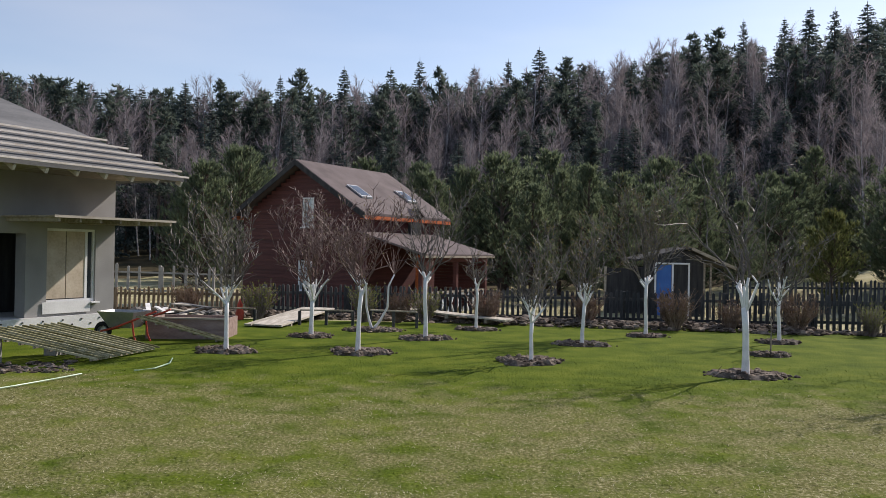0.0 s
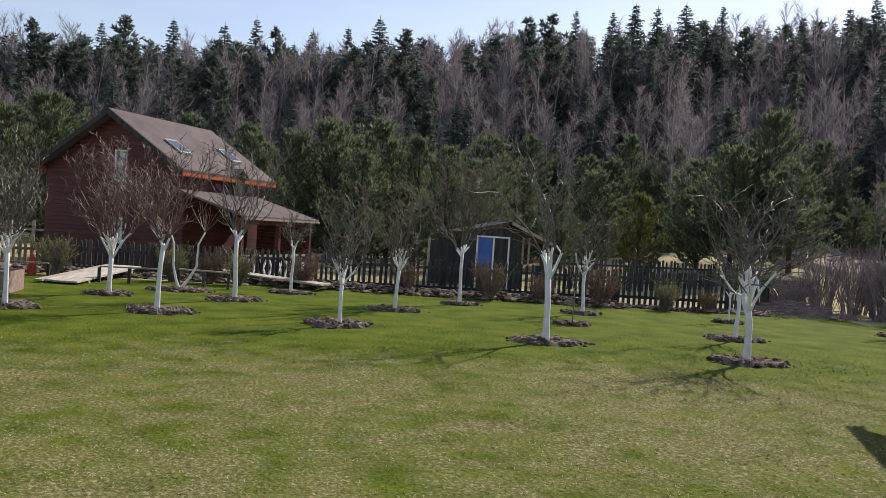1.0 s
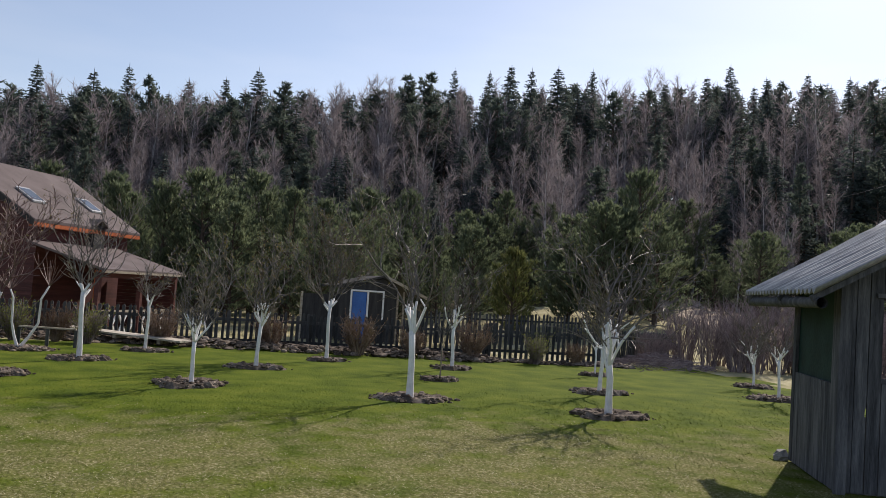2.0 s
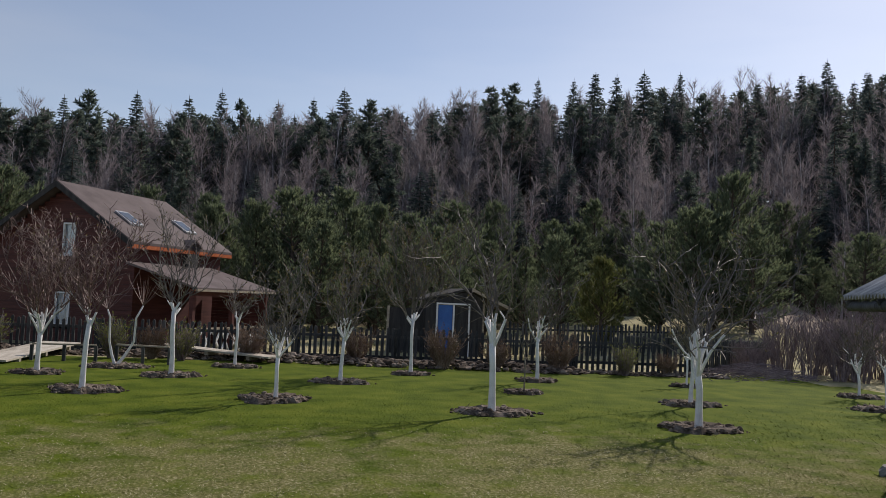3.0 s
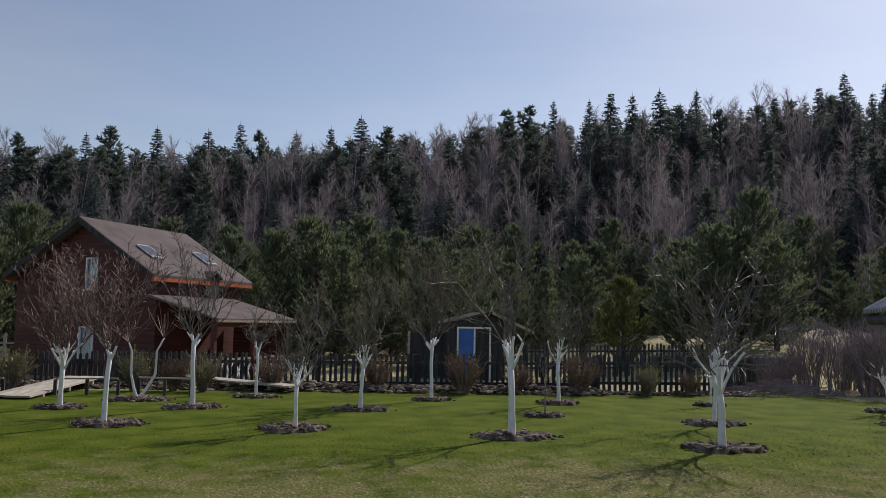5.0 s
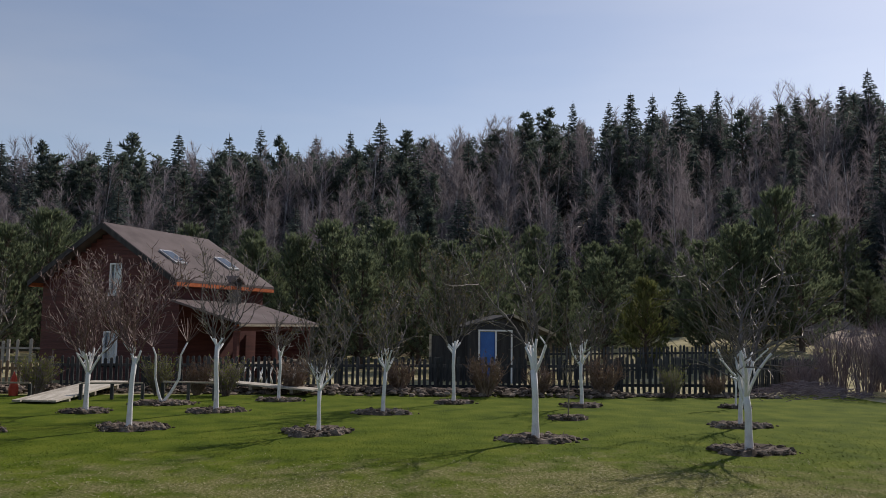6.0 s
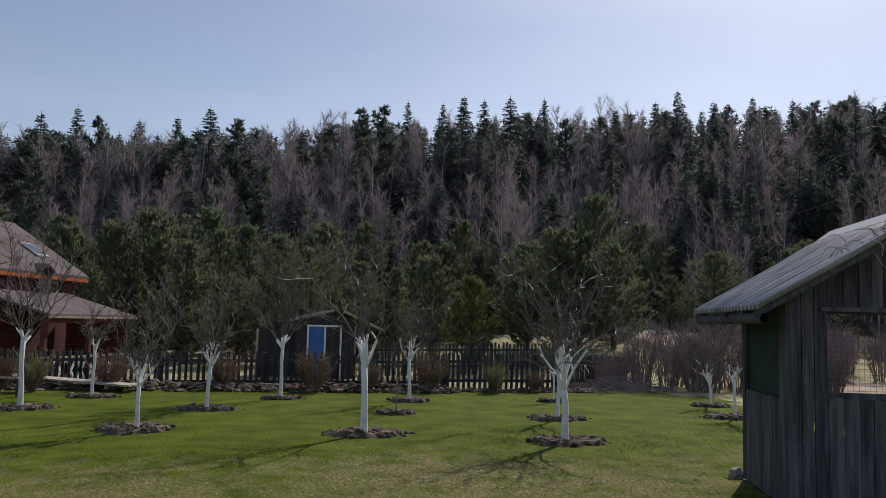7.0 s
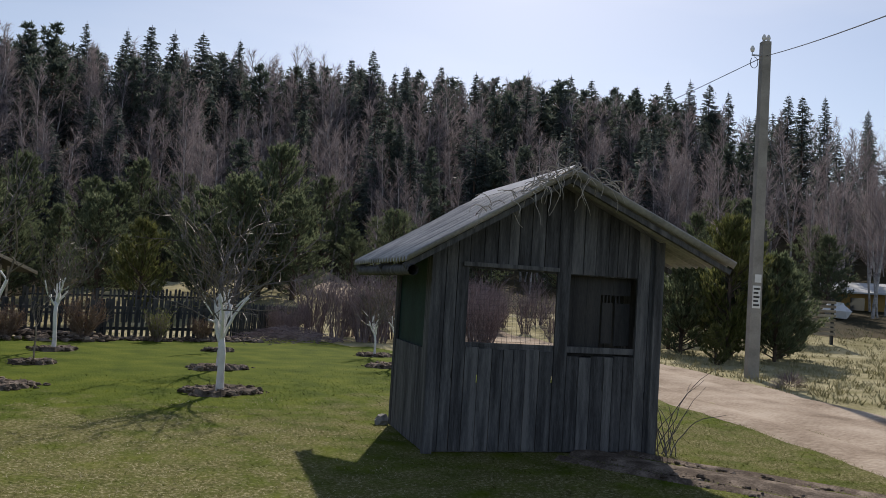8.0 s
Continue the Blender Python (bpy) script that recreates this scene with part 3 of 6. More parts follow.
def tuft(g, p, d, n, length, w, rng, open_=0.7):
    """A spray of needles round the end of a shoot."""
    for _ in range(n):
        q = (d + Vector((rng.uniform(-1, 1), rng.uniform(-1, 1), rng.uniform(-1, 1))) * open_).normalized()
        s = Vector((rng.uniform(-1, 1), rng.uniform(-1, 1), rng.uniform(-1, 1))).normalized()
        g.blade(p + q * 0.02, q * length * rng.uniform(0.6, 1.2), w, s)


def young_pine(name, h, seed, needles, label, width=0.3):
    """A bushy young pine: whorls of limbs that rise at their tips, each carrying sprays of needles."""
    rng = random.Random(seed)
    root = thing(name, pose(0, 0, 0), label, "tree", "pines behind the fence")
    trunk, g = Geo(), Geo()
    trunk.tube([(0, 0, -0.3), (0.03, 0, h * 0.5), (0, 0.03, h)], [0.022 * h, 0.012 * h, 0.01], 7)
    z = 0.06 * h
    while z < h * 0.99:
        t = z / h
        reach = h * width * (1 - t ** 2.1) ** 0.85 * (0.75 + 0.25 * min(1, t * 5)) + 0.12
        for i in range(rng.randint(5, 7)):
            a = rng.uniform(0, 6.28)
            r = reach * rng.uniform(0.6, 1.15)
            d = Vector((math.cos(a), math.sin(a), 0.25 + 0.5 * t))
            pts = bent((0, 0, z + rng.uniform(-0.1, 0.1)), d, r, 5, 0.12, rng, 0.1)
            trunk.tube([pts[0], pts[2], pts[5]], taper(0.012 + r * 0.01, 0.006, 2), 3)
            for _ in range(int(7 + r * 8)):
                k = rng.choice((1, 2, 2, 3, 3, 4, 4, 4))
                p = pts[k].lerp(pts[k + 1], rng.random()) + Vector((rng.uniform(-1, 1), rng.uniform(-1, 1), rng.uniform(-0.3, 0.9))) * 0.16 * (0.5 + r * 0.4)
                tuft(g, p, (pts[k + 1] - pts[k]).normalized() + Vector((0, 0, 0.5)), 6, 0.24, 0.032, rng)
        z += 0.055 * h
    tuft(g, Vector((0, 0.03, h - 0.1)), Vector((0, 0, 1)), 14, 0.3, 0.02, rng, 0.5)
    part("trunk", trunk, TRUNK, root)
    part("crown", g, needles, root)
    return root


def spruce(h, seed, lite=1.0):
    """A forest spruce: a narrow cone of drooping boughs with a thin leader."""
    rng = random.Random(seed)
    root = thing("spruce", pose(0, 0, 0), "dark pointed forest spruce", "tree", "forest conifers")
    trunk, g = Geo(), Geo()
    trunk.tube([(0, 0, -1), (0.05, 0, h * 0.5), (0, 0, h)], [0.2, 0.12, 0.02], 6)
    z = h * rng.uniform(0.05, 0.12)
    while z < h * 0.985:
        t = z / h
        reach = (0.06 + 3.3 * (1 - t) ** 0.74) * rng.uniform(0.8, 1.15)
        for i in range(9 if lite < 1.8 else 7):
            if rng.random() < 0.08:
                continue
            a = rng.uniform(0, 6.28)
            r = reach * rng.uniform(0.7, 1.1)
            d = Vector((math.cos(a), math.sin(a), -0.42 + 0.5 * t))
            side = Vector((-d.y, d.x, 0))
            p0 = Vector((0, 0, z))
            tip = p0 + d * r + Vector((0, 0, 0.1 * r))
            for k in range(int((8 + r * 3.2) / lite)):
                u = rng.uniform(0.12, 1.0)
                q = p0.lerp(tip, u)
                s = (0.3 * r * (1.1 - u * 0.7) + 0.12 + 0.1 * (1 - t)) * (1 + 0.2 * (lite - 1))
                g.blade(q, (d * rng.uniform(0.2, 0.9) + side * rng.uniform(-1, 1) + Vector((0, 0, rng.uniform(-0.75, 0.1)))) * s, (0.045 + 0.05 * min(r, 1.6)) * lite ** 0.7, Vector((rng.uniform(-1, 1), rng.uniform(-1, 1), rng.uniform(-1, 1))).normalized())
            g.blade(p0, tip - p0, 0.04, side)
        z += (0.2 + 0.32 * (1 - t)) * lite ** 0.4
    g.blade(Vector((0, 0, h - 0.6)), Vector((0, 0, 0.9)), 0.05, Vector((1, 0, 0)))
    part("trunk", trunk, TRUNK, root)
    part("crown", g, SPRUCE_G, root)
    return root


def tall_pine(h, seed, lite=1.0):
    """A forest pine: a long bare stem under a ragged crown of separate boughs."""
    rng = random.Random(seed)
    root = thing("pine", pose(0, 0, 0), "tall forest pine with a ragged dark crown", "tree", "forest conifers")
    trunk, g = Geo(), Geo()
    bend = rng.uniform(-0.3, 0.3)
    trunk.tube([(0, 0, -1), (bend, 0, h * 0.5), (bend * 0.5, 0.1, h * 0.97)], [0.2, 0.14, 0.03], 6)
    z = h * rng.uniform(0.38, 0.5)
    while z < h:
        t = (z / h - 0.4) / 0.6
        reach = 3.2 * max(0.03, 1 - max(0, t) ** 1.7) ** 0.8 * rng.uniform(0.5, 1.1)
        for i in range(3):
            a = rng.uniform(0, 6.28)
            r = reach * rng.uniform(0.45, 1.2)
            pts = bent((bend * 0.7, 0.05, z), (math.cos(a), math.sin(a), 0.3), r, 4, 0.1, rng)
            trunk.tube(pts, taper(0.04, 0.012, 4), 3)
            for _ in range(int((5 + 5 * r) / lite)):
                k = rng.choice((1, 2, 3, 3))
                p = pts[k].lerp(pts[k + 1], rng.random()) + Vector((rng.uniform(-1, 1), rng.uniform(-1, 1), rng.uniform(-0.4, 0.7))) * 0.35
                tuft(g, p, Vector((math.cos(a) * 0.4, math.sin(a) * 0.4, 0.7)), 5, 0.5 * lite ** 0.3, 0.085 * lite ** 0.6, rng, 0.9)
        z += 0.42
    part("trunk", trunk, TRUNK, root)
    part("crown", g, PINE_D, root)
    return root


def birch(h, seed, lite=1.0, girth=0.115, bare=0.26):
    """A bare birch in early spring: a pale wavering stem, steeply rising limbs and a soft oval haze of fine twigs."""
    rng = random.Random(seed)
    root = thing("birch", pose(0, 0, 0), "bare birch with a pale stem and fine purplish twigs", "tree", "forest birches")
    trunk, g = Geo(), Geo()
    stem = bent((0, 0, -1), (rng.uniform(-0.07, 0.07), rng.uniform(-0.07, 0.07), 1), h + 1, 8, 0.05, rng, 0.05)
    trunk.tube(stem, taper(girth, 0.012, 8), 5)
    count = int(40 / lite ** 0.5)
    for b in range(count):
        t = bare + (0.97 - bare) * (b + rng.random()) / count
        k = min(7, int(t * 8))
        p = stem[k].lerp(stem[k + 1], t * 8 - k)
        a = rng.uniform(0, 6.28)
        u = (t - bare) / (1 - bare)
        r = h * 0.27 * (0.35 + 0.65 * math.sin(math.pi * min(1, 0.25 + 0.7 * u))) * (1.1 - 0.6 * u) * rng.uniform(0.6, 1.15)
        lean = rng.uniform(0.4, 0.75)
        pts = bent(p, (math.cos(a) * lean, math.sin(a) * lean, 1.0), r, 4, 0.06, rng, 0.16)
        g.tube([pts[0], pts[2], pts[4]], taper(0.022, 0.008, 2), 3)
        axis = (pts[4] - pts[0]).normalized()
        for _ in range(int(36 / lite)):
            q = rng.randint(0, 3)
            e = pts[q].lerp(pts[q + 1], rng.random())
            d = (axis + Vector((rng.uniform(-1, 1), rng.uniform(-1, 1), rng.uniform(-0.8, 0.5))) * 0.75).normalized()
            g.blade(e, d * (0.35 + r * rng.uniform(0.15, 0.5)), 0.0125 * lite, Vector((rng.uniform(-1, 1), rng.uniform(-1, 1), 0.2)).normalized())
    part("trunk", trunk, BIRCH, root)
    part("crown", g, BIRCH_T, root)
    return root


def placed(source, height, x, y, top, rng, used, low=0.0):
    """Sets a tree so that it stands on the land and ends at the given height; the first use moves the source itself."""
    z = ground_z(x, y) - low
    s = max(0.25, (top - z) / height)
    w = s * rng.uniform(0.9, 1.3)
    m = pose(x, y, z, rng.uniform(-1.5, 1.5), rng.uniform(-1.5, 1.5), rng.uniform(0, 360)) @ Matrix.Diagonal((w, w, s, 1))
    return set_copy(source, m, used)


# bearing in degrees, distance, and height of the tip over eye level by distance
SKYLINE_BIRCHES = [(-20.1, 90, 0.196), (-18.9, 92, 0.196), (-17.5, 88, 0.198), (-16.3, 94, 0.193), (-9.8, 88, 0.208), (-2.8, 90, 0.214), (-1.3, 92,
                   0.217), (5.5, 88, 0.225), (6.7, 90, 0.23), (7.6, 92, 0.224), (8.8, 90, 0.237), (9.8, 90, 0.251), (10.7, 92, 0.256), (11.5, 88,
                   0.253), (12.5, 90, 0.243), (14.1, 92, 0.236), (17.7, 90, 0.248), (27.1, 90, 0.263), (28.4, 88, 0.267), (29.2, 90, 0.274), (29.9,
                   92, 0.274), (30.9, 88, 0.269), (31.8, 90, 0.26), (43.9, 92, 0.256), (45.2, 90, 0.247), (46.2, 94, 0.245), (41.1, 92, 0.249), (49.3,
                   92, 0.24), (53.0, 94, 0.234), (61.5, 92, 0.21)]


def build_forest():
    rng = random.Random(8)
    used = set()
    spruces = [spruce(18, 40 + i, 1.4) for i in range(5)]
    pines = [tall_pine(18, 50 + i, 1.5) for i in range(4)]
    birches = [birch(15, 60 + i, 1.4) for i in range(5)]
    # the trees that stand out against the sky
    for x, y, top in [(-36.9, 76.4, 15.5), (-32.2, 75.6, 15.4), (-30.3, 82.7, 17.7), (-19.8, 81.2, 17.9), (-13.3, 80.9, 18.8), (-9.6, 88.2, 20.4),
                      (-7.6, 98.8, 23.9), (-1.0, 96.8, 22.7), (3.1, 96.1, 23.1), (5.6, 85.2, 22.0), (30.6, 86.7, 25.6), (30.8, 81.2, 24.9), (32.1, 78.5, 24.1),
                      (34.3, 76.1, 24.0), (49.7, 70.0, 24.8), (61.2, 79.2, 27.3), (60.0, 78.0, 26.9), (70.7, 68.0, 26.3), (80.6, 55.7, 25.9), (71.9, 47.0, 22.9),
                      (74.7, 46.9, 23.2), (81.3, 48.3, 23.9), (85.9, 44.3, 24.0), (89.7, 42.1, 24.0), (91.9, 38.4, 22.6)]:
        placed(rng.choice(spruces), 18, x, y, top + 0.7, rng, used)
    for x, y, top in [(-33.2, 72.6, 14.5), (-27.5, 86.0, 18.4), (-19.9, 89.8, 20.4), (-4.3, 88.8, 20.6), (7.9, 82.2, 20.1), (21.7, 85.9, 23.7), (21.4, 78.1, 22.1),
                      (28.6, 93.6, 27.4), (43.1, 86.6, 27.7), (46.8, 77.3, 24.5), (47.9, 70.8, 23.9), (63.1, 75.0, 27.3), (61.5, 67.5, 24.8), (73.5, 64.2, 26.6),
                      (74.5, 62.0, 26.0), (72.4, 53.8, 23.6), (79.1, 39.1, 21.8)]:
        placed(rng.choice(pines if x < 25 else spruces), 18, x, y, top + 0.5, rng, used)
    # bare crowns that rise over the conifers
    for az, r, rise in SKYLINE_BIRCHES:
        x, y = 1.37 + r * math.sin(radians(az)), 0.9 + r * math.cos(radians(az))
        placed(rng.choice(birches), 15, x, y, 1.6 + r * rise, rng, used)
    # pale birches at the wood's edge
    slim = [birch(15, 170 + i, 2.2, 0.2, 0.42) for i in range(3)]
    for x, y, top in [(24.5, 50.8, 10.3), (24.4, 54.1, 10.4), (23.3, 58.9, 12.8), (32.6, 59.0, 14.2), (52.3, 33.2, 11.7), (55.0, 32.6, 11.3), (50.9, 25.7, 9.2), (52.3, 25.1, 9.3),
                      (49.4, 21.8, 8.4), (51.7, 21.5, 9.0), (50.2, 19.7, 8.4), (48.6, 29.6, 11.5), (51.0, 27.9, 10.8), (48.9, 23.4, 10.2), (52.6, 23.5, 11.6), (47.0, 18.6, 9.6)]:
        placed(rng.choice(slim if x > 45 else birches), 15, x, y, top, rng, used)
    for i in range(54):
        az, r = radians(rng.uniform(22, 72)), rng.uniform(46, 62)
        x, y = r * math.sin(az), r * math.cos(az)
        placed(rng.choice(birches), 15, x, y, ground_z(x, y) + rng.uniform(5, 10), rng, used)
    # the mass of the wood: single trees near its edge, the depth of it joined
    far = []
    spruces2 = [spruce(18, 140 + i, 2.0) for i in range(3)]
    pines2 = [tall_pine(18, 150 + i, 2.0) for i in range(2)]
    birches2 = [birch(15, 160 + i, 2.0) for i in range(3)]
    lite = {id(spruces): spruces2, id(pines): pines2, id(birches): birches2}
    for i in range(960):
        az = radians(-32 + 112 * ((i * 0.618034) % 1.0))
        if az > radians(57) and i % 5 < 3:
            continue
        r = 57 + 58 * rng.random() ** 0.85
        x, y = r * math.sin(az), r * math.cos(az)
        edge = 0.188 + 0.078 * ease(-22, 28, math.degrees(az)) - 0.05 * ease(45, 70, math.degrees(az))
        top = max(ground_z(x, y) + 6, 1.6 + r * edge * rng.uniform(0.78 + 0.1 * ease(70, 88, r), 0.96) * (0.66 + 0.34 * ease(57, 84, r)))
        k = rng.random()
        kind, h = (birches, 15) if k < (0.72 if r < 80 else 0.34) else ((spruces, 18) if k < (0.88 if r < 80 else 0.8) else (pines, 18))
        if r < 75:
            placed(rng.choice(kind), h, x, y, top, rng, used)
        else:
            far.append((rng.choice(lite[id(kind)]), x, y, (top - ground_z(x, y)) / h, rng.uniform(0, 6.28)))
    # young spruces and birches as undergrowth
    for i in range(330):
        az, r = radians(rng.uniform(-32, 80)), rng.uniform(62, 108)
        x, y = r * math.sin(az), r * math.cos(az)
        far.append((rng.choice(spruces2 if i % 3 else birches2), x, y, rng.uniform(0.3, 0.6), rng.uniform(0, 6.28)))
    return far, spruces2 + pines2 + birches2


def build_far_wood(far, patterns):
    """The deep part of the wood, trunks and crowns of many trees joined into one mesh."""
    mats = [TRUNK, SPRUCE_G, PINE_D, BIRCH, BIRCH_T]
    cache, vs, fs, ms, base = {}, [], [], [], 0
    for src, x, y, s, turn in far:
        if src not in cache:
            rows = []
            for ob in src.children:
                me = ob.data
                me.calc_loop_triangles()
                co, tri = np.empty(len(me.vertices) * 3), np.empty(len(me.loop_triangles) * 3, dtype=np.int32)
                me.vertices.foreach_get("co", co)
                me.loop_triangles.foreach_get("vertices", tri)
                rows.append((co.reshape(-1, 3), tri, mats.index(me.materials[0])))
            cache[src] = rows
        c, d = math.cos(turn) * s * 1.3, math.sin(turn) * s * 1.3
        for co, tri, m in cache[src]:
            vs.append(np.stack([co[:, 0] * c - co[:, 1] * d + x, co[:, 0] * d + co[:, 1] * c + y, co[:, 2] * s + ground_z(x, y)], 1))
            fs.append(tri + base)
            ms.append(np.full(len(tri) // 3, m, dtype=np.int32))
            base += len(co)
    v, f, m = np.concatenate(vs), np.concatenate(fs), np.concatenate(ms)
    me = bpy.data.meshes.new("far_wood")
    me.vertices.add(len(v))
    me.vertices.foreach_set("co", v.reshape(-1))
    me.loops.add(len(f))
    me.loops.foreach_set("vertex_index", f.astype(np.int32))
    me.polygons.add(len(f) // 3)
    me.polygons.foreach_set("loop_start", np.arange(0, len(f), 3, dtype=np.int32))
    for q in mats:
        me.materials.append(q)
    me.polygons.foreach_set("material_index", m)
    me.update(calc_edges=True)
    for src in patterns:
        for ob in (*src.children, src):
            bpy.data.objects.remove(ob)
    return tagged(new("far_wood", me), "dense mixed wood of spruce, pine and bare birch on the hill", "wood", kind="stuff")


def build_young_pines():
    rng = random.Random(9)
    used = set()
    label = "bushy green young pine behind the fence"
    kinds = [young_pine("young_pine", 6.5, 70 + i, PINE_G, label, 0.31 + 0.04 * i) for i in range(4)]
    gold = young_pine("young_pine", 4.5, 80, PINE_Y, "yellowish bushy young pine", 0.36)
    for x, y, top in [(-12.4, 42.6, 6.7), (-13.4, 40.2, 5.8), (-13.0, 44.3, 6.9), (-14.8, 41.6, 4.7), (-2.9, 46.7, 6.0), (-0.7, 44.8, 6.1), (1.3, 43.9, 6.7), (2.6, 38.8, 4.8),
                      (4.2, 42.8, 5.8), (5.5, 41.7, 6.0), (6.6, 38.5, 5.3), (8.4, 40.2, 4.9), (11.9, 45.6, 4.8), (13.5, 43.2, 4.4), (14.6, 40.7, 4.9), (19.1, 38.9, 5.7),
                      (18.7, 34.7, 6.0), (21.9, 37.5, 8.1), (20.8, 33.5, 5.3), (34.4, 51.0, 7.9), (22.1, 48.5, 7.4), (24.6, 16.4, 2.6)]:
        placed(rng.choice(kinds), 6.5, x, y, top, rng, used, 0.1)
    for i in range(26):
        x, y = -18 + 44 * (i + rng.random()) / 26, rng.uniform(46, 54)
        placed(rng.choice(kinds), 6.5, x, y, rng.uniform(4.0, 7.2) + 0.06 * max(0, x), rng, used, 0.1)
    wide = young_pine("young_pine", 4.0, 84, PINE_G, "broad dense dark-green young pine beside the pole", 0.4)
    for x, y, top in [(24.9, 13.0, 3.0), (23.6, 15.3, 3.1), (26.0, 13.4, 2.7), (24.9, 14.4, 3.5), (18.0, 36.5, 4.2), (20.0, 35.2, 5.6)]:
        placed(wide, 4.0, x, y, top, rng, used, 0.15)
    for i in range(22):
        a, r = radians(rng.uniform(31, 66)), rng.uniform(44, 58)
        x, y = r * math.sin(a), r * math.cos(a)
        placed(rng.choice(kinds), 6.5, x, y, ground_z(x, y) + rng.uniform(3.0, 6.5), rng, used, 0.1)
    for x, y, top in [(13.6, 32.6, 3.4), (21.6, 12.9, 0.75), (23.8, 13.9, 4.1), (40.5, 33.0, 4.6)]:
        placed(gold, 4.5, x, y, top, rng, used, 0.1)


build_far_wood(*build_forest())
build_young_pines()


# ---- the red-brown house ----
def wall_with_holes(x0, x1, z0, z1, y0, y1, holes):
    """A wall slab along x, from y0 to y1 thick, with rectangular openings (x0, z0, x1, z1)."""
    g = Geo()
    xs = sorted({x0, x1, *(h[0] for h in holes), *(h[2] for h in holes)})
    for a, b in zip(xs, xs[1:]):
        mid = (a + b) / 2
        cuts = sorted((h[1], h[3]) for h in holes if h[0] < mid < h[2])
        z = z0
        for lo, hi in cuts + [(z1, z1)]:
            if lo > z + 1e-4:
                g.box(a, y0, z, b, y1, lo)
            z = hi
    return g


def window_in(root, x0, z0, x1, z1, y, mullions=(), frame_mat=None, w=0.05):
    """A framed window set in an opening of a wall along x; glass behind the frame."""
    frame_mat = frame_mat or WHITEPAINT
    win = part("window", Geo().box(x0, y + 0.05, z0, x1, y + 0.056, z1), PANE, root, "clear pane in a white frame")
    win.visible_shadow = False
    bars = [(x0, z0, x1, z0 + w), (x0, z1 - w, x1, z1), (x0, z0 + w, x0 + w, z1 - w), (x1 - w, z0 + w, x1, z1 - w)]
    bars += [(m - w / 2, z0 + w, m + w / 2, z1 - w) for m in mullions]
    for a, b, c, d in bars:
        part("window_frame", Geo().box(a, y - 0.03, b, c, y + 0.04, d), frame_mat, win)
    part("sill", Geo().box(x0 - 0.05, y - 0.1, z0 - 0.05, x1 + 0.05, y + 0.02, z0 - 0.005), frame_mat, win)
    return win


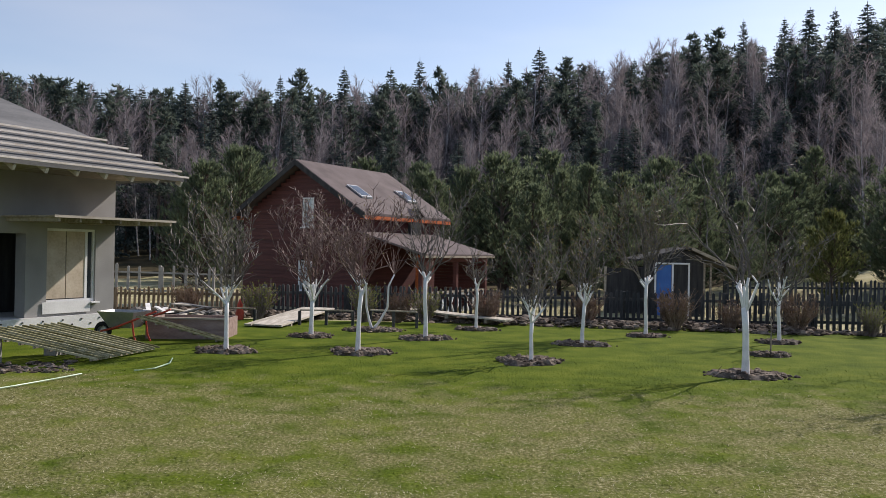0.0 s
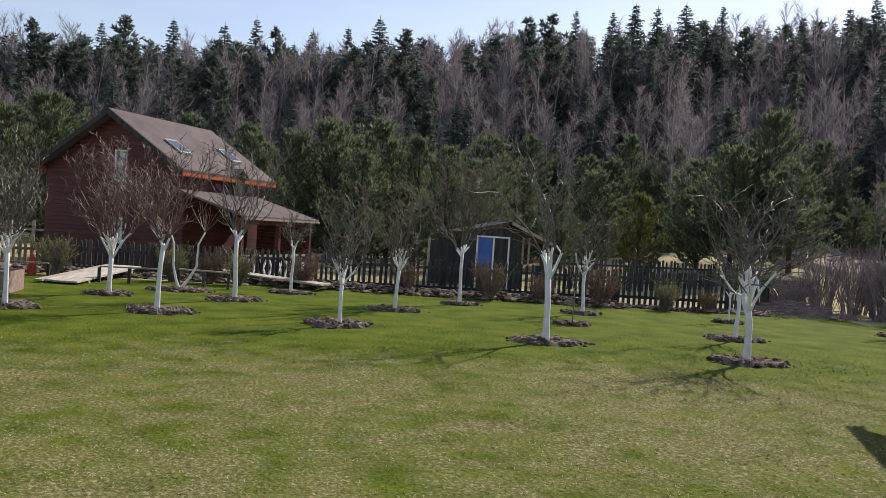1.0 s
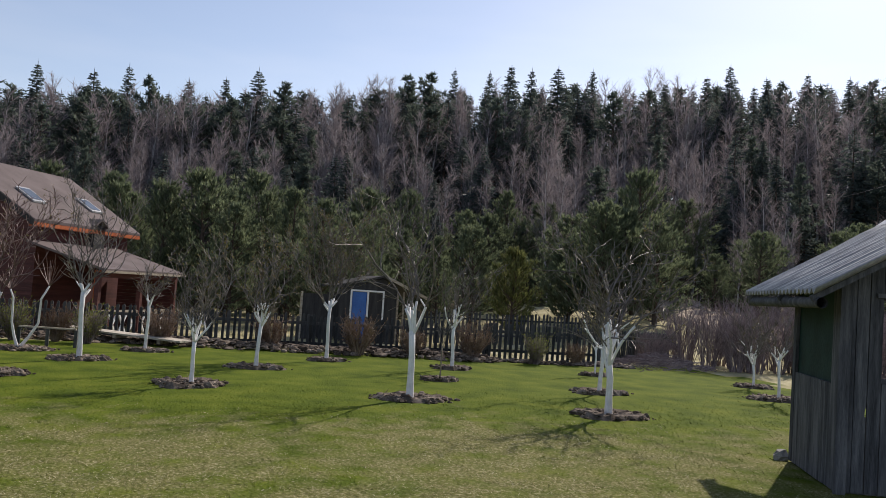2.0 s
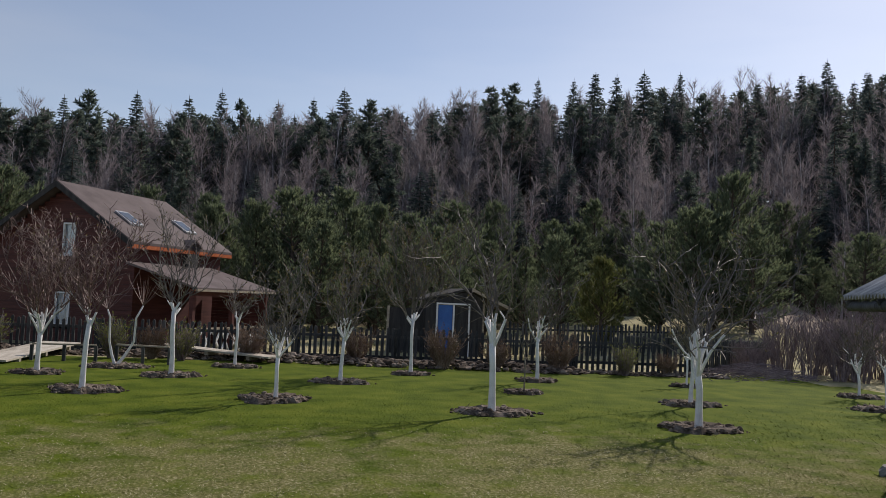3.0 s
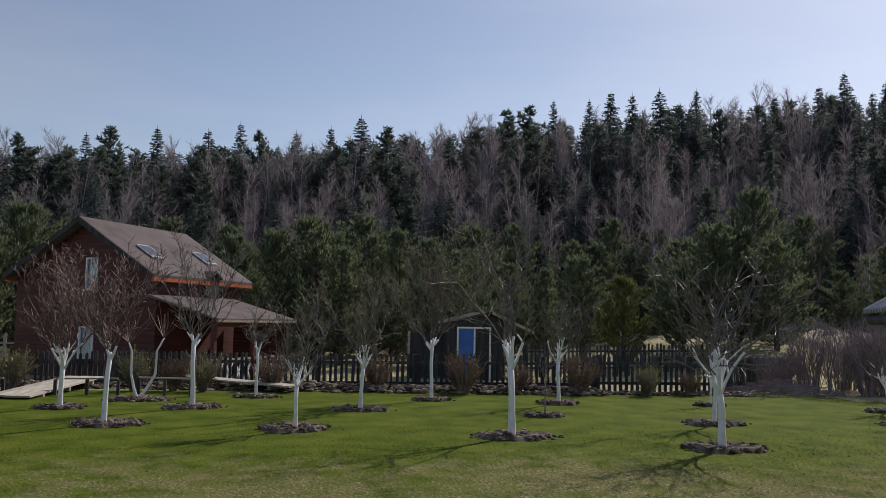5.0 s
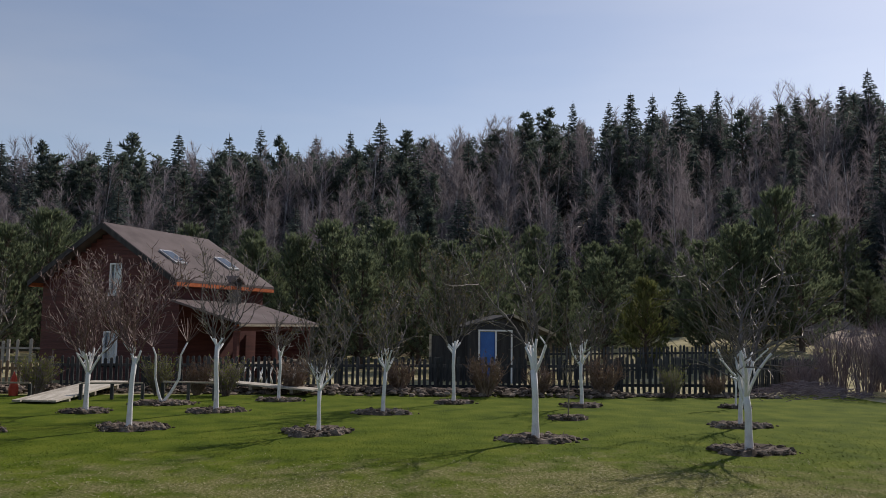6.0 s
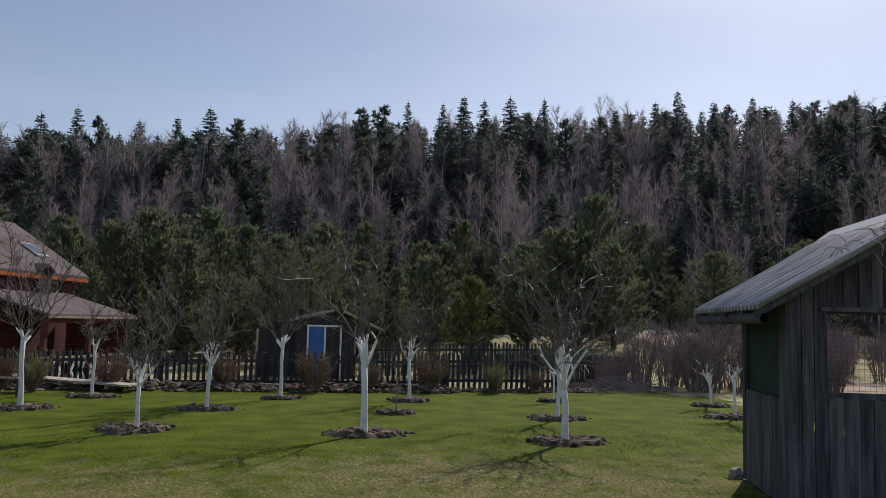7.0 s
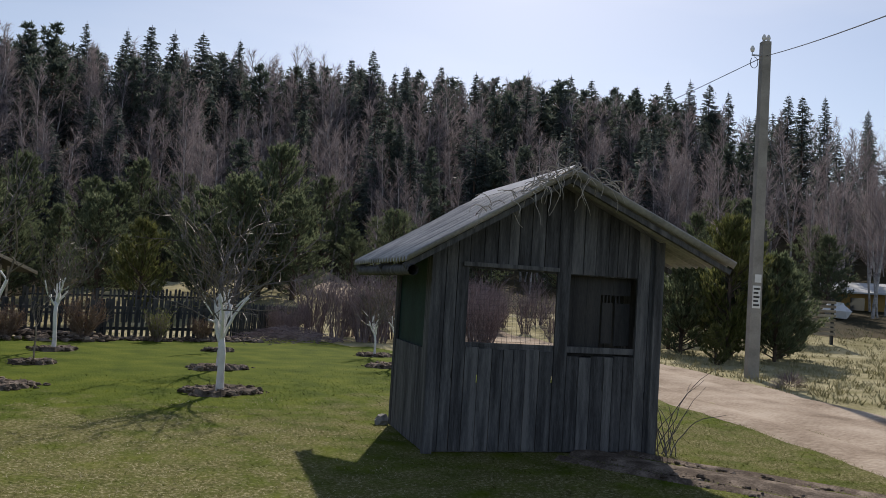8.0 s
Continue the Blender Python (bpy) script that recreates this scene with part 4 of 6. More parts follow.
def build_house():
    root = thing("house", pose(-6.28, 30.0, -0.8, 0, 0, -27.4), "red-brown clad wooden house with a steep brown roof and porch", "house")
    W, L, EV, RG = 2.88, 5.25, 3.66, 5.6
    slope = (RG - EV) / 3.1
    # gable wall from boards lying on one another
    n = 0
    z = 0.0
    while z < RG - 0.25:
        half = W if z < EV - 0.1 else (RG - 0.12 - z) / slope - 0.08
        half = min(W, half)
        spans = [(-half, half)]
        if 3.25 < z + 0.07 < 4.36:
            spans = [(-half, -0.02), (0.52, half)]
        if 0.9 < z + 0.07 < 2.1:
            spans = [(-half, -0.17), (0.47, half)]
        for a, b in spans:
            if b - a > 0.05:
                part("board", Geo().box(a, 0.15 + 0.006 * (n % 2), z, b, 0.3, z + 0.135), LOGWALL, root)
        z += 0.14
        n += 1
    part("wall", Geo().prism([(-W + 0.02, 0), (W - 0.02, 0), (W - 0.02, EV - 0.15), (0, RG - 0.3), (-W + 0.02, EV - 0.15)], "y", L - 0.3, L - 0.1), LOGWALL, root)
    part("wall", Geo().box(-W, 0.3, 0, -W + 0.15, L - 0.3, EV - 0.1), LOGWALL, root)
    part("wall", Geo().box(W - 0.15, 0.3, 0, W, L - 0.3, EV - 0.1), LOGWALL, root)
    # dark panel added behind the windows, its colour standing in for unlit rooms
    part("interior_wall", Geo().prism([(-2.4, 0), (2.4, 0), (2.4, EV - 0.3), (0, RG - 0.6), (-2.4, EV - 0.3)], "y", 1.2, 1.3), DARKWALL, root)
    # folded pale sheets added behind the panes, standing in for reflected sky
    for x0, z0, x1, z1 in ((0.02, 3.3, 0.48, 4.32), (-0.13, 0.97, 0.43, 2.03)):
        n = 14
        g = Geo()
        for k in range(n + 1):
            g.v += [(x0 + (x1 - x0) * k / n, 0.262 + 0.012 * (k % 2), z) for z in (z0, z1)]
        g.f = [(2 * k, 2 * k + 2, 2 * k + 3, 2 * k + 1) for k in range(n)]
        part("curtain", g, PANE_GLOW, root, "pale folded sheet added behind the glass to brighten the pane")
    window_in(root, 0.0, 3.28, 0.5, 4.34, 0.17)
    window_in(root, -0.15, 0.95, 0.45, 2.05, 0.17)
    # roof planes with thickness, verge boards and eaves
    for s in (-1, 1):
        edge = 3.1
        e = RG - slope * edge
        part("roof", Geo().prism([(0, RG + 0.1), (s * edge, e + 0.1), (s * edge, e), (0, RG)], "y", -0.3, L + 0.3), ROOF_B, root, "brown matt roofing")
        part("verge_board", Geo().prism([(0, RG + 0.08), (s * edge, e + 0.08), (s * edge, e - 0.12), (0, RG - 0.12)], "y", -0.34, -0.305), DARKWALL, root)
        part("fascia", Geo().box(min(s * edge, s * (edge - 0.04)), -0.3, e - 0.11, max(s * edge, s * (edge - 0.04)), L + 0.3, e + 0.02), ORANGE, root, "orange-stained eaves board")
        part("soffit", Geo().box(min(s * W, s * (edge - 0.05)), -0.28, e - 0.12, max(s * W, s * (edge - 0.05)), L + 0.28, e - 0.09), ORANGE, root)
    # skylights lie on the right-hand slope
    for y0, d in ((0.75, 1.1), (3.85, 1.1)):
        x0, x1 = 1.5, 2.2
        zz = lambda x: RG + 0.1 - slope * x
        sky_l = part("skylight", Geo().prism([(x0, zz(x0) + 0.02), (x1, zz(x1) + 0.02), (x1, zz(x1) + 0.08), (x0, zz(x0) + 0.08)], "y", y0, y0 + d * 0.6), STEEL, root, "roof window with a pale frame")
        part("pane", Geo().prism([(x0 + 0.07, zz(x0 + 0.07) + 0.081), (x1 - 0.07, zz(x1 - 0.07) + 0.081), (x1 - 0.07, zz(x1 - 0.07) + 0.09), (x0 + 0.07, zz(x0 + 0.07) + 0.09)], "y", y0 + 0.06, y0 + d * 0.6 - 0.06), GLASS, sky_l)
    # small dormer over the porch; the dark box paints its opening's shade
    dormer = part("dormer", Geo().box(2.3, 2.75, 3.0, 3.1, 3.35, 3.78), DARKWALL, root, "small dormer, solid dark in place of its unlit opening")
    part("dormer_roof", Geo().prism([(2.65, 3.76), (3.05, 4.0), (3.45, 3.76), (3.45, 3.82), (3.05, 4.06), (2.65, 3.82)], "x", 2.2, 3.18), ROOF_B, dormer)
    # porch: lean-to roof on posts
    top, low = 3.05, 2.32
    part("porch_roof", Geo().prism([(W, top), (5.55, low), (5.55, low + 0.07), (W, top + 0.07)], "y", -0.3, 4.6), ROOF_B, root, "brown lean-to porch roof")
    part("porch_fascia", Geo().box(5.5, -0.32, low - 0.05, 5.58, 4.62, low + 0.02), OLDWOOD, root, "pale porch eaves board")
    part("porch_beam", Geo().box(5.2, -0.2, low - 0.2, 5.34, 4.5, low - 0.04), LOGWALL, root)
    for y in (-0.1, 2.2, 4.4):
        part("porch_post", Geo().box(5.2, y - 0.07, 0, 5.34, y + 0.07, low - 0.205), LOGWALL, root)
    part("porch_panel", Geo().box(3.6, 2.2, 0.9, 3.66, 2.5, low), ORANGE, root, "orange-stained carved panel")
    # end boarding added to keep low sun out from under the porch roof
    for i in range(17):
        part("board", Geo().box(3.02, 4.5, 0.26 + 0.12 * i, 5.3 if i < 15 else 4.6, 4.53, 0.375 + 0.12 * i), LOGWALL, root)
    part("porch_floor", Geo().box(W, -0.2, 0.0, 5.4, 4.5, 0.25), OLDWOOD, root)
    for y in np.arange(0.0, 4.4, 0.55):
        part("porch_brace", Geo().beam((5.27, float(y), 0.3), (5.27, float(y) + 0.5, 1.05), 0.05, 0.05), WHITEPAINT, root)
        part("porch_brace", Geo().beam((5.27, float(y) + 0.5, 0.3), (5.27, float(y), 1.05), 0.05, 0.05), WHITEPAINT, root)
    part("porch_rail", Geo().box(5.22, -0.05, 1.05, 5.32, 4.45, 1.12), OLDWOOD, root)


build_house()


# ---- the unfinished grey house ----
def build_grey_house():
    root = thing("unfinished_house", pose(-7.48, 17.65, 0, 0, 0, 65.0), "unfinished house rendered grey with bare roof battens", "house")
    H, D = 3.1, 5.0
    holes = [(-1.62, 0.52, -0.48, 2.02), (-4.2, 0.2, -2.08, 1.9)]
    part("wall", wall_with_holes(-7.5, 0, 0.28, H, 0, 0.3, holes), RENDER, root, "grey rendered wall with window openings")
    part("wall", Geo().box(-0.3, 0.3, 0.28, 0, D, H), RENDER, root)
    part("wall", Geo().box(-7.5, D - 0.3, 0.28, -0.3, D, H), RENDER, root)
    # added dark panel; paints the openings as deep and unlit
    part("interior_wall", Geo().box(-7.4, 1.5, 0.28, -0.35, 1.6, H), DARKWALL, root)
    part("foundation", Geo().box(-7.5, -0.06, -0.2, 0.06, D, 0.275), FOAM, root, "foundation clad in white insulation boards")
    rng = random.Random(2)
    for i in range(16):
        x, z = -0.2 - 0.22 * i, 0.08 + 0.1 * (i % 2)
        part("anchor", Geo().box(x, -0.075, z, x + 0.03, -0.061, z + 0.03), DARKWALL, root)
    # sheeted window
    for a, b in ((-1.6, -1.16), (-1.14, -0.7)):
        part("sheet", Geo().box(a, 0.05, 0.62, b, 0.07, 1.98), SHEETING, root, "beige protective sheeting over the window")
    part("window", Geo().box(-0.66, 0.08, 0.6, -0.5, 0.09, 1.98), GLASS, root, "dark glass strip")
    for a, b, c, d in ((-1.62, 0.52, -0.48, 0.6), (-1.62, 1.97, -0.48, 2.02), (-0.71, 0.6, -0.65, 1.97), (-0.52, 0.6, -0.48, 1.97)):
        part("window_frame", Geo().box(a, 0.04, b, c, 0.12, d), WHITEPAINT, root)
    part("sill_sheet", Geo().prism([(-0.035, 0.33), (-0.025, 0.33), (-0.015, 0.56), (-0.025, 0.56)], "x", -1.72, -0.62), FOAM, root, "pale sill foil hanging down")
    part("ledge", Geo().box(-0.62, -0.08, 0.5, -0.42, 0.02, 0.53), WHITEPAINT, root)
    # hipped roof of felt
    o, e, r = 1.75, 3.13, 30.0
    half = D / 2 + o
    rise = half * math.tan(radians(r))
    x1, y0, y1, ym = 0.22, -o, D + o, D / 2
    pts = [(-7.6, y0, e), (x1, y0, e), (x1, y1, e), (-7.6, y1, e), (-7.6, ym, e + rise), (x1 - half, ym, e + rise)]
    g = Geo()
    g.v = pts + [(p[0], p[1], p[2] - 0.09) for p in pts]
    g.f = [(0, 1, 5, 4), (1, 2, 5), (2, 3, 4, 5), (6, 10, 11, 7), (7, 11, 8), (8, 11, 10, 9), (0, 6, 7, 1), (1, 7, 8, 2), (2, 8, 9, 3), (3, 9, 6, 0), (4, 10, 6, 0), (3, 9, 10, 4)]
    part("roof", g, FELT, root, "grey roofing felt")
    tan = math.tan(radians(r))
    for i in range(6):
        q = -0.12 + 0.24 * i
        part("batten", Geo().beam((-7.6, y0 + q, e + q * tan + 0.06), (x1 - max(0.0, q) + (0.0, 0.16, 0.1, 0.02, 0.12, 0.04)[i], y0 + q, e + q * tan + 0.06), 0.05, 0.035), NEWWOOD, root, "pale bare batten")
    for i in range(9):
        x = 0.2 - 0.62 * i
        run = min(1.9, max(0.12, x1 - x - 0.1))
        part("rafter", Geo().beam((x, y0 + 0.06, e - 0.15), (x, y0 + 0.06 + run, e - 0.15 + run * tan), 0.05, 0.1), NEWWOOD, root)
    part("soffit", Geo().box(-7.5, y0 + 0.25, e - 0.05, x1 - 0.1, 0.0, e - 0.03), OLDWOOD, root)
    # canopy over the window
    can = part("canopy", Geo().box(-2.6, -1.52, 2.2, 0.2, 0.0, 2.225), OLDWOOD, root, "board canopy on joists")
    for x in (-2.5, -2.05, -1.6, -1.15, -0.7, -0.25, 0.12):
        part("joist", Geo().box(x, -1.48, 2.12, x + 0.045, 0.0, 2.198), OLDWOOD, can)
    part("edge_board", Geo().box(-2.63, -1.55, 2.19, 0.23, -1.523, 2.235), OLDWOOD, can)


build_grey_house()


# ---- the grey garden shed ----
def build_shed():
    root = thing("garden_shed", pose(6.82, 7.06, 0, 0, 0, -24.7), "weathered grey board shed with a corrugated gable roof", "shed")
    W, D, PK = 2.44, 1.5, 2.727
    lo_l, lo_r, xl, xr = 1.791, 1.95, -0.371, W + 0.577
    def under(x):
        xm = W / 2
        return lo_l + (PK - lo_l) * (x - xl) / (xm - xl) if x < xm else PK - (PK - lo_r) * (x - xm) / (xr - xm)
    rng = random.Random(6)
    # front and back gables of upright boards
    for back, y, holes in ((0, 0.0, [(0.343, 1.012, 1.243, 1.79), (1.45, 0.97, 2.2, 1.79)]), (1, D, [(0.75, 0.06, 2.0, 1.86)])):
        x = 0.0
        while x < W - 0.02:
            w = min(rng.uniform(0.1, 0.15), W - x)
            spans = [(0.02, None)]
            for hx0, hz0, hx1, hz1 in holes:
                if x + w > hx0 + 0.05 and x < hx1 - 0.05:
                    spans = [(0.02, hz0 + rng.uniform(-0.012, 0.012)), (hz1, None)]
            for a, b in spans:
                t0, t1 = (under(x) - 0.03, under(x + w) - 0.03) if b is None else (b, b)
                line = [(x + 0.003, a), (x + w - 0.004, a), (x + w - 0.004, t1), (x + 0.003, t0)]
                if not back and a < 0.5 and rng.random() < 0.45:
                    # a split edge that lets daylight through
                    zs = rng.uniform(0.52, 0.8)
                    line[2:2] = [(x + w - 0.004, zs), (x + w - 0.015, zs + 0.01), (x + w - 0.013, zs + rng.uniform(0.03, 0.09)), (x + w - 0.004, zs + 0.1)]
                g = Geo().prism(line, "y", y + rng.uniform(0, 0.01), y + 0.03)
                part("board", g, GREYWOOD, root)
            x += w
    # side walls
    for side, x in ((0, 0.0), (1, W - 0.03)):
        y = 0.04
        while y < D - 0.02:
            w = min(rng.uniform(0.12, 0.16), D - y)
            top = under(x + 0.02) - 0.05
            spans = [(0.02, top)]
            if side == 1 and int(y * 10) % 7 == 3:
                spans = [(0.02, 1.15 + 0.2 * (y - 1)), (1.42 + 0.2 * (y - 1), top)]
            if side == 0 and 0.1 < y < D - 0.25:
                spans = [(0.02, 0.98), (top - 0.06, top)]
            for a, b in spans:
                part("board", Geo().box(x - rng.uniform(0, 0.008), y + 0.003, a, x + 0.025, y + w - 0.003, b), GREYWOOD, root)
            y += w
    part("tarp", Geo().box(0.03, 0.1, 0.95, 0.036, D - 0.1, under(0) - 0.08), TARP, root, "dark green tarpaulin in the side opening")
    for x, y in ((-0.02, -0.05), (W - 0.08, -0.05), (0.03, D - 0.1), (W - 0.12, D - 0.1)):
        part("post", Geo().box(x, y, -0.1, x + 0.1, y + 0.09 if y > 0 else y + 0.045, under(x + 0.05) - 0.04), GREYWOOD, root)
    for z in (0.45, 1.0, 1.78):
        part("rail", Geo().box(0.1, 0.035, z, W - 0.1, 0.09, z + 0.06), GREYWOOD, root)
    part("window_rail", Geo().box(0.3, -0.03, 1.8, 1.3, -0.003, 1.84), GREYWOOD, root)
    # slitted boards behind the second opening, darkened in colour for the recess's shade
    for x0, x1, z0, z1 in ((1.38, 1.55, 0.96, 1.84), (1.552, 1.7, 0.96, 1.84), (1.702, 1.86, 0.96, 1.84), (1.882, 2.0, 1.1, 1.52), (1.862, 2.0, 1.6, 1.84), (2.03, 2.2, 1.08, 1.52), (2.002, 2.2, 1.6, 1.84), (1.862, 2.2, 0.9, 1.02)):
        part("shutter_board", Geo().box(x0, 0.16, z0, x1, 0.18, z1), DARKWALL, root, "board closing the recess, coloured dark for the unlit inside")
    for x in (1.89, 1.93, 1.97, 2.03, 2.07):
        part("shutter_bar", Geo().box(x, 0.166, 1.52, x + 0.014, 0.174, 1.6), DARKWALL, root)
    for i in range(7):
        x = 0.33 + 0.125 * i
        part("sill_splinter", Geo().prism([(x, 0.96), (x + 0.12, 0.96), (x + 0.12, (1.05 if i < 3 else 1.005) + 0.012 * rng.random()), (x, (1.05 if i < 3 else 1.005) + 0.012 * rng.random())], "y", 0.032, 0.05), GREYWOOD, root)
    # wire netting across the window
    net = Geo()
    for i in range(19):
        net.box(0.345 + 0.0498 * i, 0.012, 1.0, 0.347 + 0.0498 * i, 0.014, 1.8)
    for i in range(15):
        net.box(0.343, 0.0125, 1.03 + 0.05 * i, 1.243, 0.0145, 1.032 + 0.05 * i)
    part("netting", net, WIRE, root, "wire netting across the opening")
    # corrugated sheets
    for s, xa, za in ((0, xl, lo_l), (1, xr, lo_r)):
        g = Geo()
        ny, nx = 116, 5
        for k, off in ((0, 0.03), (1, 0.018)):
            for j in range(ny + 1):
                y = -0.48 + (D + 1.286) * j / ny
                wave = 0.027 * math.sin(2 * math.pi * y / 0.13)
                for i in range(nx + 1):
                    t = i / nx
                    x = W / 2 + (xa - W / 2) * t
                    g.v.append((x, y, PK + (za - PK) * t + off + wave + (0.015 if t < 0.55 and i % 2 else 0) * (1 - s)))
        m = (ny + 1) * (nx + 1)
        for j in range(ny):
            for i in range(nx):
                a = j * (nx + 1) + i
                g.f.append((a, a + 1, a + nx + 2, a + nx + 1))
                g.f.append((m + a, m + a + nx + 1, m + a + nx + 2, m + a + 1))
            e1 = j * (nx + 1) + nx
            g.f.append((e1, m + e1, m + e1 + nx + 1, e1 + nx + 1))
        for i in range(nx):
            g.f.append((i, m + i, m + i + 1, i + 1))
        part("roof", g, SLATE, root, "weathered corrugated roofing sheet", smooth=True)
        for y in (-0.36, D / 2, D + 0.6):
            part("roof_batten", Geo().beam((W / 2, y, PK - 0.045), (xa, y, za - 0.045), 0.05, 0.05), GREYWOOD, root)
    part("ridge_cap", Geo().prism([(W / 2 - 0.16, PK - 0.05), (W / 2, PK + 0.07), (W / 2 + 0.16, PK - 0.04), (W / 2 + 0.16, PK - 0.02), (W / 2, PK + 0.09), (W / 2 - 0.16, PK - 0.03)], "y", -0.46, D + 0.78), SLATE, root)
    part("gutter", Geo().tube([(xl + 0.07, -0.44 + (D + 1.15) * k / 12, lo_l - 0.075 + 0.008 * (k % 2)) for k in range(13)], [0.05 + 0.006 * (k % 2) for k in range(13)], 9), GREYWOOD, root, "rounded wooden gutter under the eaves", smooth=True)
    part("floor", Geo().box(0.05, 0.05, 0.0, W - 0.05, D - 0.05, 0.06), GREYWOOD, root)
    # dry climber on the ridge
    vine = thing("dry_climber", root.matrix_basis @ pose(W / 2, -0.44, PK + 0.05), "dry pale climbing stems tangled over the shed ridge", "plant")
    for i in range(70):
        t = rng.random()
        x = -rng.uniform(0, 1.0) * t ** 0.6 if i < 54 else rng.uniform(0, 0.35)
        y = rng.uniform(-0.1, 0.45) if i % 3 else rng.uniform(-0.14, 0.0)
        z = (-0.6 if x < 0 else -0.43) * abs(x) + 0.03
        d = Vector((rng.uniform(-1, 1), rng.uniform(-0.9, 0.4), rng.uniform(-0.1, 0.9)))
        pts = bent((x, y, z), d, rng.uniform(0.1, 0.36), 7, -0.24, rng, 0.6)
        part("stem", Geo().tube(pts, taper(0.0065, 0.003, 7), 4), VINE, vine)
    for i in range(12):
        x = rng.uniform(-0.5, 0.4)
        z = (-0.6 if x < 0 else -0.43) * abs(x) - 0.02
        pts = bent((x, rng.uniform(-0.12, -0.05), z), (rng.uniform(-0.5, 0.5), rng.uniform(-0.5, 0.0), 0.2), rng.uniform(0.2, 0.5), 8, -0.5, rng, 0.6)
        part("stem", Geo().tube(pts, taper(0.005, 0.002, 8), 4), VINE, vine, "hanging dry stem")
    single("stone", Geo().lump((0, 0, 0.045), 0.1, 0.8, rng), CONCRETE, "pale grey stone at the foot of the shed", "stone", m=pose(7.41, 8.52, ground_z(7.41, 8.52)))


build_shed()


# ---- the blue-doored hut ----
def build_hut():
    root = thing("hut", pose(5.6, 30.2, -0.75), "small dark hut with a blue door behind the fence", "hut")
    part("wall", wall_with_holes(0.5, 2.6, 0, 2.12, 0, 0.1, [(0.95, 0.1, 2.05, 2.119)]), DARKWALL, root)
    for x in (0.5, 2.5):
        part("wall", Geo().box(x, 0.1, 0, x + 0.1, 3, 2.0), DARKWALL, root)
    part("wall", Geo().box(0.6, 2.9, 0, 2.5, 3.0, 2.0), DARKWALL, root)
    # dark panel added behind the doorway in place of interior shade
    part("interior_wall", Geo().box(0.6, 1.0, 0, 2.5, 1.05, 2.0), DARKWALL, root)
    door = part("door", Geo().box(0.96, 0.03, 0.1, 1.48, 0.07, 2.11), BLUE, root, "blue painted door leaf")
    for i in range(1, 5):
        part("batten", Geo().box(0.96 + 0.104 * i - 0.006, 0.024, 0.12, 0.96 + 0.104 * i + 0.006, 0.0295, 2.1), BLUE, door)
    part("door", Geo().box(1.55, 0.04, 0.1, 2.05, 0.07, 2.11), DARKWALL, root, "dark door leaf")
    for x in (0.88, 1.49, 2.06):
        part("door_post", Geo().box(x, -0.03, 0.05, x + 0.06, 0.025, 2.13), WHITEPAINT, root, "white door post")
    part("lintel", Geo().box(0.88, -0.032, 2.131, 2.12, 0.02, 2.19), WHITEPAINT, root)
    for x in (2.5, 2.72):
        part("post", Geo().box(x, -0.42, 0, x + 0.06, -0.35, 2.2), OLDWOOD, root, "pale verandah post")
    part("wall", Geo().box(-0.8, 0.6, 0, 0.5, 0.7, 1.95), DARKWALL, root, "dark recessed lean-to wall")
    part("post", Geo().box(-0.82, 0.5, 0, -0.74, 0.58, 2.0), OLDWOOD, root, "pale verandah post")
    part("gable", Geo().prism([(0.5, 2.125), (2.6, 2.125), (2.6, 2.38), (2.05, 2.62), (0.5, 2.3)], "y", 0.02, 0.09), DARKWALL, root)
    part("roof", Geo().prism([(2.05, 2.75), (3.55, 2.08), (3.55, 2.01), (2.05, 2.67)], "y", -0.5, 3.3), DARKWALL, root, "dark felt roof")
    part("roof", Geo().prism([(2.05, 2.75), (0.3, 2.3), (0.3, 2.23), (2.05, 2.67)], "y", -0.05, 3.3), DARKWALL, root, "dark felt roof")
    part("verge_board", Geo().prism([(2.05, 2.76), (3.58, 2.08), (3.58, 1.97), (2.05, 2.65)], "y", -0.56, -0.505), OLDWOOD, root, "pale verge board")


build_hut()


